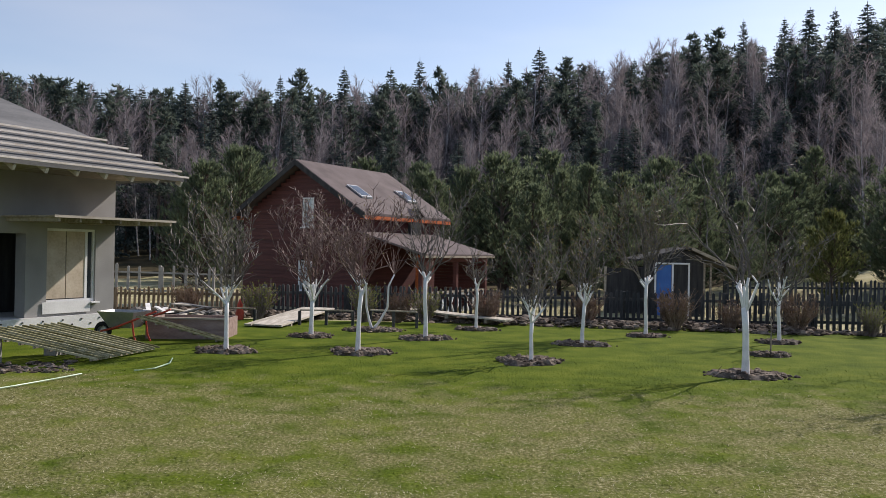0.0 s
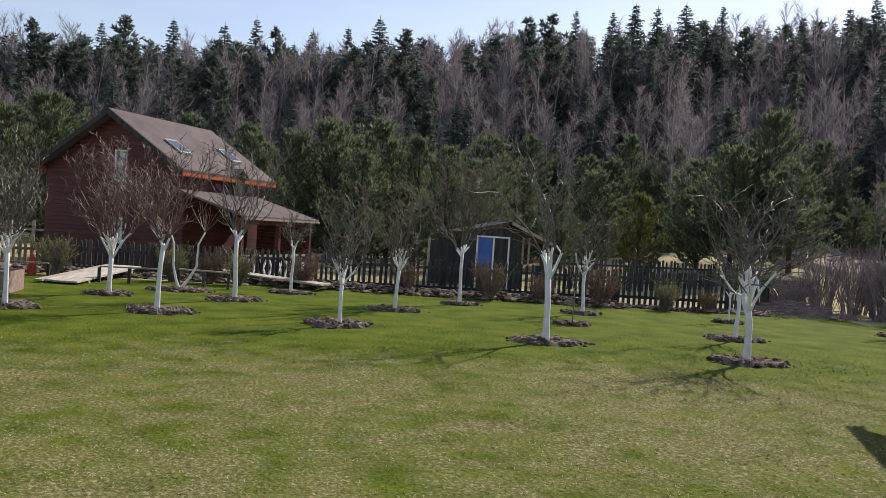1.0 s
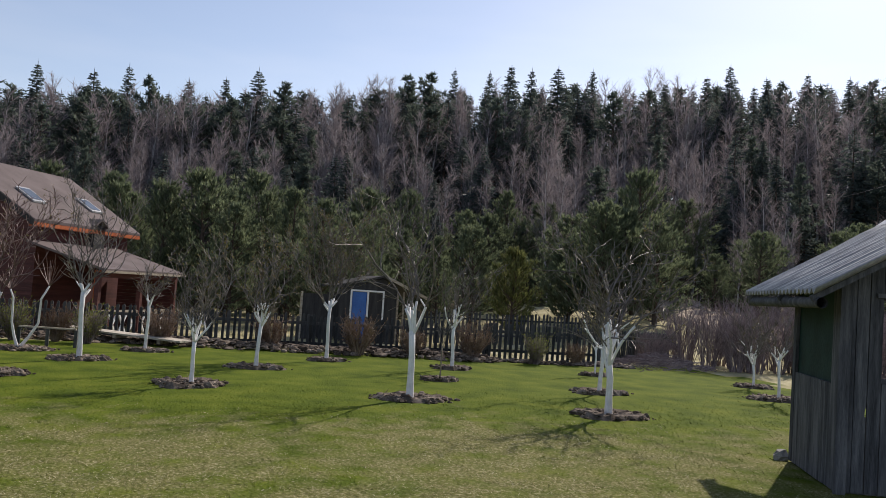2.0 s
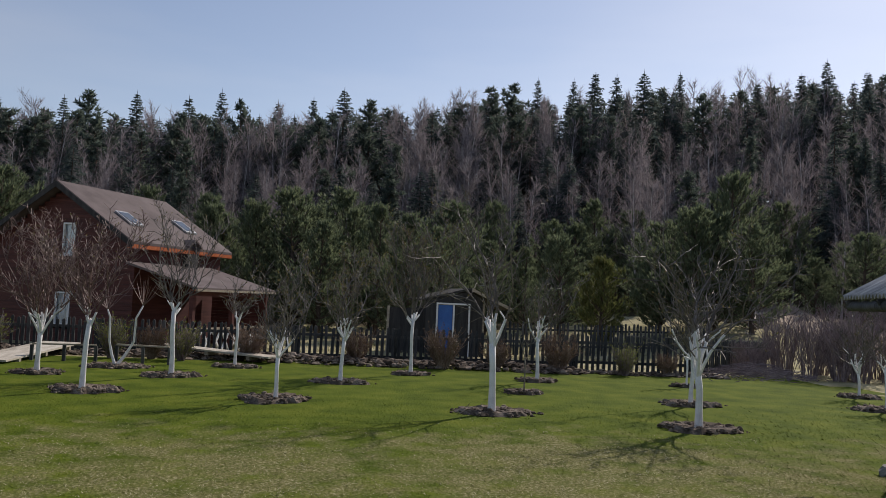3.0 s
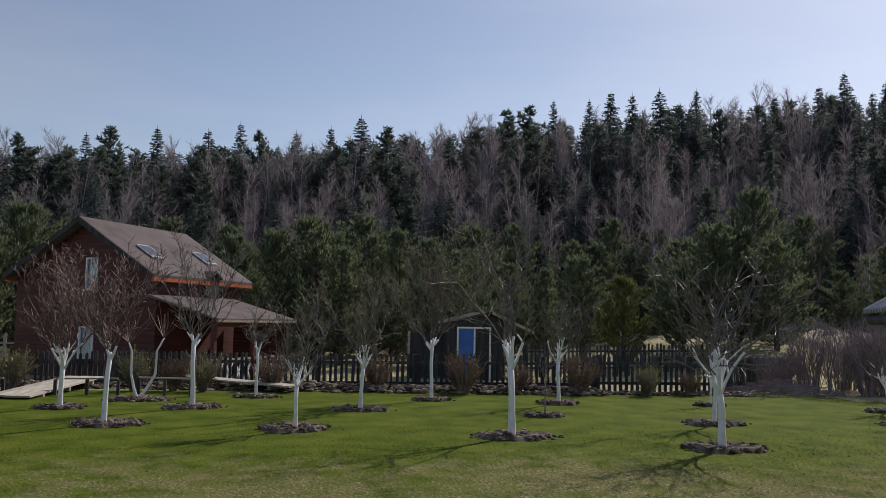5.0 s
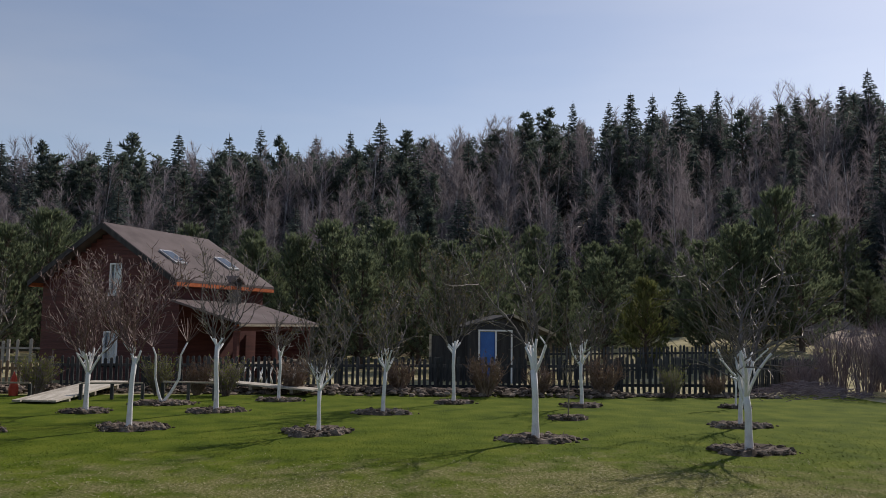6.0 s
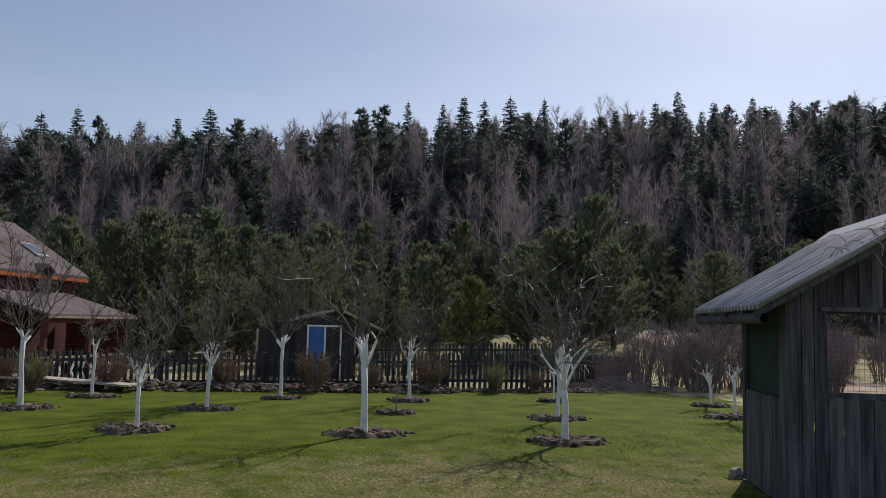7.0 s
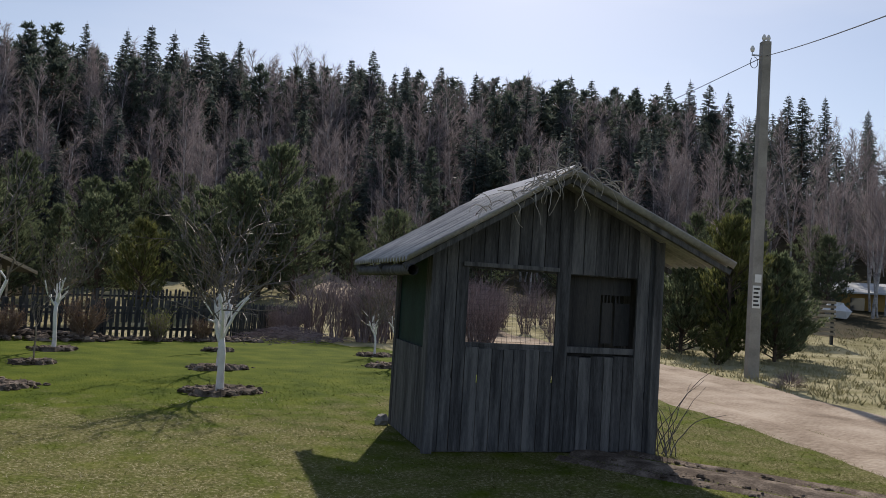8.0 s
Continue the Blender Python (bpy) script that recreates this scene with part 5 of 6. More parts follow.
# ---- fences ----
def fence(points, height, material, label, step=0.135, seed=1, top=None, width=0.075):
    """A picket fence along a line: posts, two rails and single pickets with cut tops."""
    rng = random.Random(seed)
    root = thing("fence", pose(points[0][0], points[0][1], 0), label, "fence")
    ox, oy = points[0][0], points[0][1]
    shapes = []
    for i in range(6):
        h = height * rng.uniform(0.96, 1.04)
        w = width * rng.uniform(0.85, 1.1)
        shapes.append(Geo().prism([(-w / 2, 0), (w / 2, 0), (w / 2, h - w * 0.45), (rng.uniform(-0.01, 0.01), h), (-w / 2, h - w * 0.45)], "y", -0.012, 0.012).mesh("picket", material))
    for (x0, y0, t0), (x1, y1, t1) in zip(points, points[1:]):
        length = math.hypot(x1 - x0, y1 - y0)
        turn = math.degrees(math.atan2(y1 - y0, x1 - x0))
        n = int(length / step)
        for i in range(n):
            u = (i + 0.5) / n
            if rng.random() < 0.02:
                continue
            ob = part("picket", rng.choice(shapes), None, root)
            ob.matrix_basis = pose(x0 - ox + (x1 - x0) * u, y0 - oy + (y1 - y0) * u, t0 + (t1 - t0) * u - height, rng.uniform(-1, 1), rng.uniform(-1.6, 1.6), turn)
        s = Vector((math.sin(radians(turn)), -math.cos(radians(turn)), 0)) * 0.045
        for k in (0.28, 0.78):
            a = Vector((x0 - ox, y0 - oy, t0 - height * (1 - k))) - s
            b = Vector((x1 - ox, y1 - oy, t1 - height * (1 - k))) - s
            part("rail", Geo().beam(a, b, 0.04, 0.07), material, root)
        for i in range(int(length / 2.4) + 1):
            u = min(1.0, i * 2.4 / length)
            p = Vector((x0 - ox + (x1 - x0) * u, y0 - oy + (y1 - y0) * u, 0)) - s * 2.4
            zt = t0 + (t1 - t0) * u
            part("post", Geo().box(p.x - 0.05, p.y - 0.05, zt - height - 0.3, p.x + 0.05, p.y + 0.05, zt - 0.02), material, root)
    return root


fence([(-5.6, 22.6, 0.72), (8.2, 20.35, 0.86)], 0.98, PICKET, "dark weathered picket fence behind the orchard", 0.135, 1)
fence([(8.2, 20.35, 0.88), (11.2, 20.0, 0.9), (13.0, 21.6, 0.8), (18.2, 27.6, 0.55)], 0.95, PICKET, "dark picket fence bending away past the brush", 0.135, 2)
fence([(-10.2, 23.6, 0.5), (-5.7, 22.7, 0.6)], 0.85, PICKET_B, "brown weathered picket fence beside the building plot", 0.15, 3)
fence([(9.0, 30.2, 0.85), (17.5, 31.0, 0.95)], 1.2, PICKET, "far dark picket fence in front of the pines", 0.16, 4)
fence([(-18.0, 35.0, 0.9), (-9.2, 34.0, 0.85)], 1.5, CONCRETE, "far grey paling fence", 0.5, 5, width=0.12)


# ---- poles and wires ----
def concrete_pole():
    x, y = 19.0, 10.45
    z = ground_z(x, y)
    root = thing("utility_pole", pose(x, y, z, 0, 0, -35), "grey concrete utility pole beside the road", "pole")
    h = 7.55
    part("shaft", Geo().prism([(-0.13, 0), (0.13, 0), (0.095, h), (-0.095, h)], "y", -0.09, 0.09), CONCRETE, root)
    for dx, dz in ((-0.04, h), (0.06, h), (-0.3, h - 0.28)):
        pin = part("insulator", Geo().tube([(dx, 0, dz + 0.03), (dx, 0, dz + 0.08), (dx, 0, dz + 0.12), (dx, 0, dz + 0.17)], [0.03, 0.05, 0.045, 0.02], 8), WHITEPAINT, root, "small glazed insulator")
        part("pin", Geo().tube([(dx, 0, dz - 0.06), (dx, 0, dz + 0.04)], [0.012, 0.012], 5), STEEL, pin)
    part("bracket", Geo().beam((-0.09, 0, h - 0.32), (-0.31, 0, h - 0.32), 0.03, 0.03), STEEL, root)
    part("cable_loop", Geo().tube([(-0.3 + 0.09 * math.sin(k * 0.7), -0.1, h - 0.52 + 0.13 * math.cos(k * 0.7)) for k in range(9)], [0.008] * 9, 5), WIRE, root)
    note = part("notice", Geo().box(-0.1, -0.098, 1.55, 0.08, -0.0915, 2.05), WHITEPAINT, root, "torn paper notices")
    for k in range(5):
        part("print_bar", Geo().box(-0.08, -0.102, 1.6 + 0.09 * k, 0.06 - 0.03 * (k % 2), -0.0985, 1.64 + 0.09 * k), DARKWALL, note)
    part("notice", Geo().box(-0.06, -0.098, 2.12, 0.09, -0.0915, 2.3), WHITEPAINT, root)
    part("clamp", Geo().box(0.12, -0.06, 3.05, 0.2, 0.02, 3.28), WIRE, root)
    return Vector((x, y, z + h - 0.32))


def timber_pole(x, y, h, label):
    root = thing("utility_pole", pose(x, y, ground_z(x, y)), label, "pole")
    part("shaft", Geo().tube([(0, 0, -0.3), (0, 0, h)], [0.12, 0.09], 8), CONCRETE, root)
    part("crossarm", Geo().beam((-0.45, 0, h - 0.2), (0.45, 0, h - 0.2), 0.07, 0.07), OLDWOOD, root)
    for dx in (-0.4, 0.4):
        part("insulator", Geo().tube([(dx, 0, h - 0.17), (dx, 0, h - 0.02)], [0.03, 0.03], 6), WHITEPAINT, root)
    return Vector((x, y, ground_z(x, y) + h - 0.05))


def cable(a, b, sag, r=0.009):
    pts = [a.lerp(b, t / 16) - Vector((0, 0, sag * 4 * (t / 16) * (1 - t / 16))) for t in range(17)]
    return single("power_cable", Geo().tube(pts, [r] * 17, 5), WIRE, "thin dark overhead power cable", "cable")


near_top = concrete_pole()
far_top = timber_pole(40.8, 49.1, 5.6, "far utility pole with a short crossarm")
timber_pole(37.8, 55.9, 4.3, "slim pale pole beside the far road")
cable(near_top, far_top, 0.7)
cable(near_top, near_top + (Vector((12.9, 5.4, 5.6)) - near_top) * 1.9, 0.12)


# ---- shrubs and brush ----
def shrub(h, seed, stems, label, spread=0.35, material=None, leaves=None, name="shrub", r=0.01):
    """A leafless bush: many stems from one foot, each with side twigs."""
    rng = random.Random(seed)
    root = thing(name, pose(0, 0, 0), label, "bush", "bare shrubs")
    bud = Geo()
    twig = Geo()
    for i in range(stems):
        a, t = rng.uniform(0, 6.28), spread * rng.uniform(0.2, 1.2)
        d = Vector((math.cos(a) * t, math.sin(a) * t, 1))
        n = 5
        pts = bent((math.cos(a) * 0.1 * h, math.sin(a) * 0.1 * h, 0), d, h * rng.uniform(0.6, 1.1), n, 0.02, rng, 0.12)
        twig.tube(pts, taper(r, 0.003, n), 3)
        for _ in range(7):
            k = rng.randint(1, n - 1)
            p = pts[k].lerp(pts[k + 1], rng.random())
            e = aside(pts[k + 1] - pts[k], rng.uniform(0.3, 0.8), rng.uniform(0, 6.28))
            q = bent(p, e, h * rng.uniform(0.12, 0.35), 2, 0.1, rng, 0.15)
            twig.tube(q, [0.006, 0.005, 0.003], 3)
            if leaves:
                for s in q:
                    for _ in range(3):
                        bud.blade(s, Vector((rng.uniform(-1, 1), rng.uniform(-1, 1), rng.uniform(-0.2, 1))) * 0.05, 0.013, Vector((rng.uniform(-1, 1), rng.uniform(-1, 1), 0.1)))
    tagged(part("stem_cluster", twig, material or TWIG, root), kind="stuff")
    if leaves:
        tagged(part("leaf_cluster", bud, leaves, root, "small fresh leaves"), kind="stuff")
    return root


def build_shrubs():
    rng = random.Random(31)
    bare = [shrub(0.85, 90 + i, 60, "reddish-brown budding shrub on the soil bank by the fence", 0.6, TWIG_R, REDBUD) for i in range(3)]
    green = [shrub(0.75, 95 + i, 48, "shrub with first green-yellow leaves by the fence", 0.5, None, LEAF) for i in range(2)]
    rows = [(bare, 4.78, 19.5, 1.0), (bare, 7.55, 19.55, 0.95), (green, 9.1, 19.3, 0.85), (bare, 2.9, 20.3, 0.85), (bare, 6.1, 19.7, 0.75), (bare, 0.5, 20.2, 0.9), (green, -0.95, 19.7, 0.95),
            (green, -2.4, 19.8, 1.0), (bare, -1.6, 19.9, 0.8), (green, -5.0, 20.0, 1.05), (bare, -7.2, 21.4, 0.9), (bare, 10.2, 19.4, 0.6)]
    used = set()
    for kind, x, y, s in rows:
        src = rng.choice(kind)
        m = pose(x, y, ground_z(x, y), 0, 0, rng.uniform(0, 360)) @ Matrix.Scale(s, 4)
        set_copy(src, m, used)
    hedge = [shrub(1.6, 110 + i, 38, "tall leafless reddish brush at the lawn's edge", 0.3, None, None, "brush", 0.011) for i in range(4)]
    used = set()
    for i in range(58):
        t = (i + rng.random()) / 58
        x = 13.0 + 10.5 * t + rng.uniform(-0.4, 0.4)
        y = 18.9 - 1.2 * t + rng.uniform(-0.2, 3.6) + (1.2 if t < 0.15 else 0)
        if x > 12.6 and y - 15.8 < (x - 16.4) * 1.7 - 2.0:
            y += 3.0
        s = rng.uniform(0.7, 1.1) * (0.6 if t < 0.1 else 1)
        src = hedge[i % 4]
        m = pose(x, y, ground_z(x, y), 0, 0, rng.uniform(0, 360)) @ Matrix.Scale(s, 4)
        set_copy(src, m, used)
    # scrub across the road
    scrub = [shrub(1.1, 120 + i, 30, "dry scrub beside the dirt road", 0.6, None, None, "scrub") for i in range(2)]
    for src in scrub:
        src.matrix_basis = pose(26, 21, ground_z(26, 21))
    for i in range(26):
        a = radians(rng.uniform(34, 72))
        r = rng.uniform(27, 44)
        x, y = r * math.sin(a), r * math.cos(a)
        copy_thing(scrub[i % 2], pose(x, y, ground_z(x, y), 0, 0, rng.uniform(0, 360)) @ Matrix.Scale(rng.uniform(0.6, 1.2), 4))
    # a clipped round bush by the pole
    g = Geo()
    for i in range(900):
        d = Vector((rng.gauss(0, 1), rng.gauss(0, 1), abs(rng.gauss(0, 1)))).normalized()
        p = Vector((d.x * 0.34, d.y * 0.34, d.z * 0.34)) * rng.uniform(0.5, 1)
        g.blade(p, d * 0.12, 0.006, Vector((d.y, -d.x, 0.2)))
    ball = thing("round_bush", pose(17.75, 8.95, ground_z(17.75, 8.95)), "low round dry bush beside the pole", "bush")
    tagged(part("stem_cluster", g, TWIG, ball), kind="stuff")


build_shrubs()


def brush_heap():
    """A heap of cut purple-brown brushwood."""
    rng = random.Random(37)
    g = Geo()
    for i in range(1100):
        t = rng.random()
        x, y = rng.gauss(0, 0.75), rng.gauss(0, 0.4)
        z = 0.36 * math.exp(-(x * x / 1.3 + y * y / 0.5)) * rng.random()
        d = Vector((rng.uniform(-1, 1), rng.uniform(-0.6, 0.6), rng.uniform(-0.25, 0.25)))
        g.blade(Vector((x, y, z + 0.02)), d * rng.uniform(0.2, 0.5), 0.01, Vector((0, 0.3, 1)))
    return single("brush_heap", g, TWIG, "heap of cut purple-brown brushwood by the fence", "heap", kind="stuff", m=pose(12.6, 19.6, ground_z(12.6, 19.6)))


brush_heap()


# ---- soil bank along the fence ----
def clod_field(name, label, spots, seed, material=None, size=1.0):
    rng = random.Random(seed)
    g = Geo()
    for x0, y0, x1, y1, w, n, top in spots:
        for _ in range(n):
            t, u = rng.random(), rng.uniform(-1, 1)
            L = math.hypot(x1 - x0, y1 - y0)
            x = x0 + (x1 - x0) * t - (y1 - y0) / L * u * w
            y = y0 + (y1 - y0) * t + (x1 - x0) / L * u * w
            s = (0.02 + 0.12 * rng.random() ** 2.4) * size
            g.lump((x, y, ground_z(x, y) + top * (1 - u * u) * (0.6 + 0.4 * noise.noise(Vector((x, y, 0)))) + rng.uniform(0, 0.03)), s, rng.uniform(0.3, 0.7), rng)
    return single(name, g, material or SOIL, label, "soil", kind="stuff")


clod_field("soil_bank", "bank of dark clods and dead leaves below the fence", [(-6.0, 21.4, 8.0, 19.75, 0.75, 2600, 0.16), (8.0, 19.6, 11.6, 19.35, 0.25, 300, 0.04), (-7.6, 20.9, -4.6, 20.9, 0.6, 420, 0.22)], 3)
clod_field("soil_patch", "bare dug soil beside the building plot", [(-8.6, 10.3, -5.3, 11.7, 0.5, 900, -0.02)], 4, None, 0.5)
single("soil_strip", ribbon([(8.3, 6.4), (8.55, 5.4), (8.9, 4.2), (9.2, 2.5)], 1.05, 0.008, 7, 8), SOIL, "trodden bare soil strip beside the shed", "soil", kind="structure", smooth=True)
clod_field("soil_patch", "scattered clods on the trodden strip and by the shed", [(8.35, 6.0, 9.05, 3.2, 0.4, 260, 0.0)], 5, None, 0.35)


# ---- boards, rails and building clutter ----
def plank_walk(x0, y0, x1, y1, n, w, z0, z1, label):
    root = thing("plank_walk", pose(0, 0, 0), label, "boardwalk")
    d = Vector((x1 - x0, y1 - y0, 0)).normalized()
    s = Vector((-d.y, d.x, 0))
    rng = random.Random(n)
    for i in range(n):
        off = s * ((i - (n - 1) / 2) * w)
        a = Vector((x0, y0, ground_z(x0, y0) + z0)) + off - d * rng.uniform(0, 0.1)
        b = Vector((x1, y1, ground_z(x1, y1) + z1)) + off + d * rng.uniform(0, 0.1)
        part("plank", Geo().beam(a, b, w * 0.95, 0.035), PALEPLANK, root)
    for t in (0.15, 0.5, 0.85):
        p = Vector((x0, y0, ground_z(x0, y0) + z0)).lerp(Vector((x1, y1, ground_z(x1, y1) + z1)), t)
        part("bearer", Geo().beam(p - s * n * w / 2 - Vector((0, 0, 0.06)), p + s * n * w / 2 - Vector((0, 0, 0.06)), 0.08, 0.08), OLDWOOD, root)


plank_walk(-4.25, 17.8, -3.75, 21.0, 5, 0.17, 0.05, 0.26, "pale plank ramp between lawn and fence")
plank_walk(-1.7, 21.2, 1.0, 19.6, 3, 0.17, 0.3, 0.14, "narrow pale plank walk along the bank")


def low_rail(x0, y0, x1, y1, h, posts, label):
    root = thing("low_rail", pose(0, 0, 0), label, "rail", "low garden rails")
    a, b = Vector((x0, y0, ground_z(x0, y0))), Vector((x1, y1, ground_z(x1, y1)))
    part("top_rail", Geo().beam(a + Vector((0, 0, h)), b + Vector((0, 0, h)), 0.06, 0.03), OLDWOOD, root)
    for i in range(posts):
        p = a.lerp(b, i / (posts - 1))
        part("post", Geo().box(p.x - 0.03, p.y - 0.03, p.z - 0.1, p.x + 0.03, p.y + 0.03, p.z + h - 0.018), PICKET, root)


low_rail(-3.67, 18.6, -2.5, 18.75, 0.33, 3, "low weathered rail on short posts beside the bushes")
low_rail(-2.1, 18.75, -1.05, 18.6, 0.36, 3, "low weathered rail on short posts beside the bushes")
low_rail(-5.9, 19.2, -4.85, 19.2, 0.3, 2, "low weathered rail on short posts beside the bushes")


def slat_panel(corners, n, cross, w, label):
    """A panel of parallel battens on cross pieces; corners: near-left, near-right, far-right, far-left."""
    a, b, c, d = [Vector(p) for p in corners]
    root = thing("batten_screen", pose(0, 0, 0), label, "screen")
    for i in range(n):
        t = i / (n - 1)
        part("slat", Geo().beam(a.lerp(d, t), b.lerp(c, t), w, 0.03), MOSSWOOD, root)
    for i in range(cross):
        t = (i + 0.5) / cross
        part("cross_piece", Geo().beam(a.lerp(b, t) - Vector((0, 0, 0.035)), d.lerp(c, t) - Vector((0, 0, 0.035)), 0.03, 0.035), OLDWOOD, root)
    return root


slat_panel([(-6.75, 11.5, 0.5), (-5.15, 12.06, 0.06), (-4.85, 13.6, 0.06), (-6.25, 13.0, 0.48)], 13, 9, 0.05, "large panel of mossy pale battens leaning on a prop")
for x, y in ((-6.55, 11.75), (-6.2, 12.8)):
    single("prop_block", Geo().box(x - 0.1, y - 0.1, -0.02, x + 0.1, y + 0.1, 0.4), CONCRETE, "rough concrete block under the batten panel", "block", "prop blocks")
slat_panel([(-5.5, 14.2, 0.5), (-4.25, 14.95, 0.04), (-4.2, 15.15, 0.04), (-5.45, 14.45, 0.5)], 4, 7, 0.045, "narrow batten ladder leaning against the trough")


def trough():
    root = thing("mortar_trough", pose(-4.95, 15.35, 0, 0, 0, 3), "large open box of pinkish-grey boards", "box")
    for x0, y0, x1, y1 in ((-0.85, 0, 0.6, 0.04), (-0.85, 0.96, 0.6, 1.0), (-0.85, 0.04, -0.81, 0.96), (0.56, 0.04, 0.6, 0.96)):
        part("side", Geo().box(x0, y0, 0.0, x1, y1, 0.37), PLY, root)
    part("rim", Geo().box(-0.9, -0.03, 0.371, 0.64, 0.07, 0.4), OLDWOOD, root)
    part("bottom", Geo().box(-0.8, 0.04, 0.03, 0.56, 0.96, 0.06), OLDWOOD, root)


trough()


def wheelbarrow():
    root = thing("wheelbarrow", pose(-5.95, 14.75, 0, 0, 0, -8), "grey steel wheelbarrow with red handles", "wheelbarrow")
    g = Geo()
    top, bot = [(-0.38, -0.26), (0.36, -0.3), (0.36, 0.3), (-0.38, 0.26)], [(-0.2, -0.16), (0.22, -0.18), (0.22, 0.18), (-0.2, 0.16)]
    g.v = [(x, y, 0.55) for x, y in top] + [(x, y, 0.26) for x, y in bot] + [(x * 0.95, y * 0.95, 0.55) for x, y in top] + [(x * 0.93, y * 0.93, 0.28) for x, y in bot]
    g.f = [(i, (i + 1) % 4, 4 + (i + 1) % 4, 4 + i) for i in range(4)] + [(7, 6, 5, 4), (12, 13, 14, 15)]
    g.f += [(8 + (i + 1) % 4, 8 + i, 12 + i, 12 + (i + 1) % 4) for i in range(4)] + [(i, 8 + i, 8 + (i + 1) % 4, (i + 1) % 4) for i in range(4)]
    part("tray", g, STEEL, root, "dented grey steel tray")
    wheel = part("wheel", Geo().tube([(-0.42, -0.03, 0.17), (-0.42, 0.03, 0.17)], [0.1, 0.1], 14), STEEL, root)
    ring = Geo()
    for k in range(16):
        for j in range(6):
            a, b = 2 * math.pi * k / 16, 2 * math.pi * j / 6
            r = 0.135 + 0.04 * math.cos(b)
            ring.v.append((-0.42 + r * math.cos(a), 0.04 * math.sin(b), 0.175 + r * math.sin(a)))
    ring.f = [(k * 6 + j, k * 6 + (j + 1) % 6, ((k + 1) % 16) * 6 + (j + 1) % 6, ((k + 1) % 16) * 6 + j) for k in range(16) for j in range(6)]
    part("tyre", ring, RUBBER, wheel, smooth=True)
    for y in (-0.2, 0.2):
        part("handle", Geo().tube([(-0.42, y * 0.3, 0.18), (-0.1, y, 0.25), (0.35, y * 1.2, 0.42), (0.75, y * 1.25, 0.58)], [0.018] * 4, 6), REDPAINT, root, "red tubular handle")
        part("leg", Geo().tube([(0.28, y * 1.1, 0.4), (0.32, y * 1.1, 0.12), (0.38, y * 1.1, 0.0)], [0.016] * 3, 6), REDPAINT, root)


wheelbarrow()


def rubble():
    rng = random.Random(12)
    for i in range(38):
        x, y = rng.uniform(-7.5, -5.9), rng.uniform(18.1, 19.6)
        a = rng.uniform(0, 3.1)
        z = ground_z(x, y) + rng.uniform(0.03, 0.45) * (1 - abs(x + 6.7) / 1.3)
        L = rng.uniform(0.2, 0.7)
        single("scrap_board", Geo().beam((-L * math.cos(a), -L * math.sin(a), 0), (L * math.cos(a), L * math.sin(a), rng.uniform(-0.1, 0.15)), rng.uniform(0.06, 0.16), 0.03), (OLDWOOD, GREYWOOD, OLDWOOD, FOAM, PALEPLANK)[i % 5],
               "scrap board in a loose pile by the unfinished house", "board", "scrap boards", m=pose(x, y, max(0.08, z)))
    clod_field("rubble_pile", "pile of grey building rubble and brushwood", [(-7.5, 18.7, -5.6, 18.9, 0.5, 260, 0.3)], 15, STONE)


rubble()
for pts in ([(-5.35, 9.3), (-5.12, 9.9), (-4.95, 10.5), (-4.84, 10.97)], [(-4.3, 11.35), (-4.12, 11.6), (-4.1, 12.1), (-4.25, 12.6)]):
    single("garden_hose", Geo().tube([(x, y, ground_z(x, y) + 0.025) for x, y in pts], [0.01] * 4, 6), HOSE, "pale green garden hose lying on the lawn", "hose", "hose lengths")


def garden_figure():
    """A small painted garden ornament, kept as a plain shape."""
    g = Geo().tube([(0, 0, 0), (0, 0, 0.16), (0, 0, 0.28), (0, 0, 0.34), (0, 0, 0.5)], [0.09, 0.1, 0.06, 0.07, 0.005], 10)
    return single("garden_ornament", g, REDPAINT, "small red painted garden ornament on the soil", "ornament", m=pose(-5.35, 19.7, ground_z(-5.35, 19.7)), smooth=True)


garden_figure()


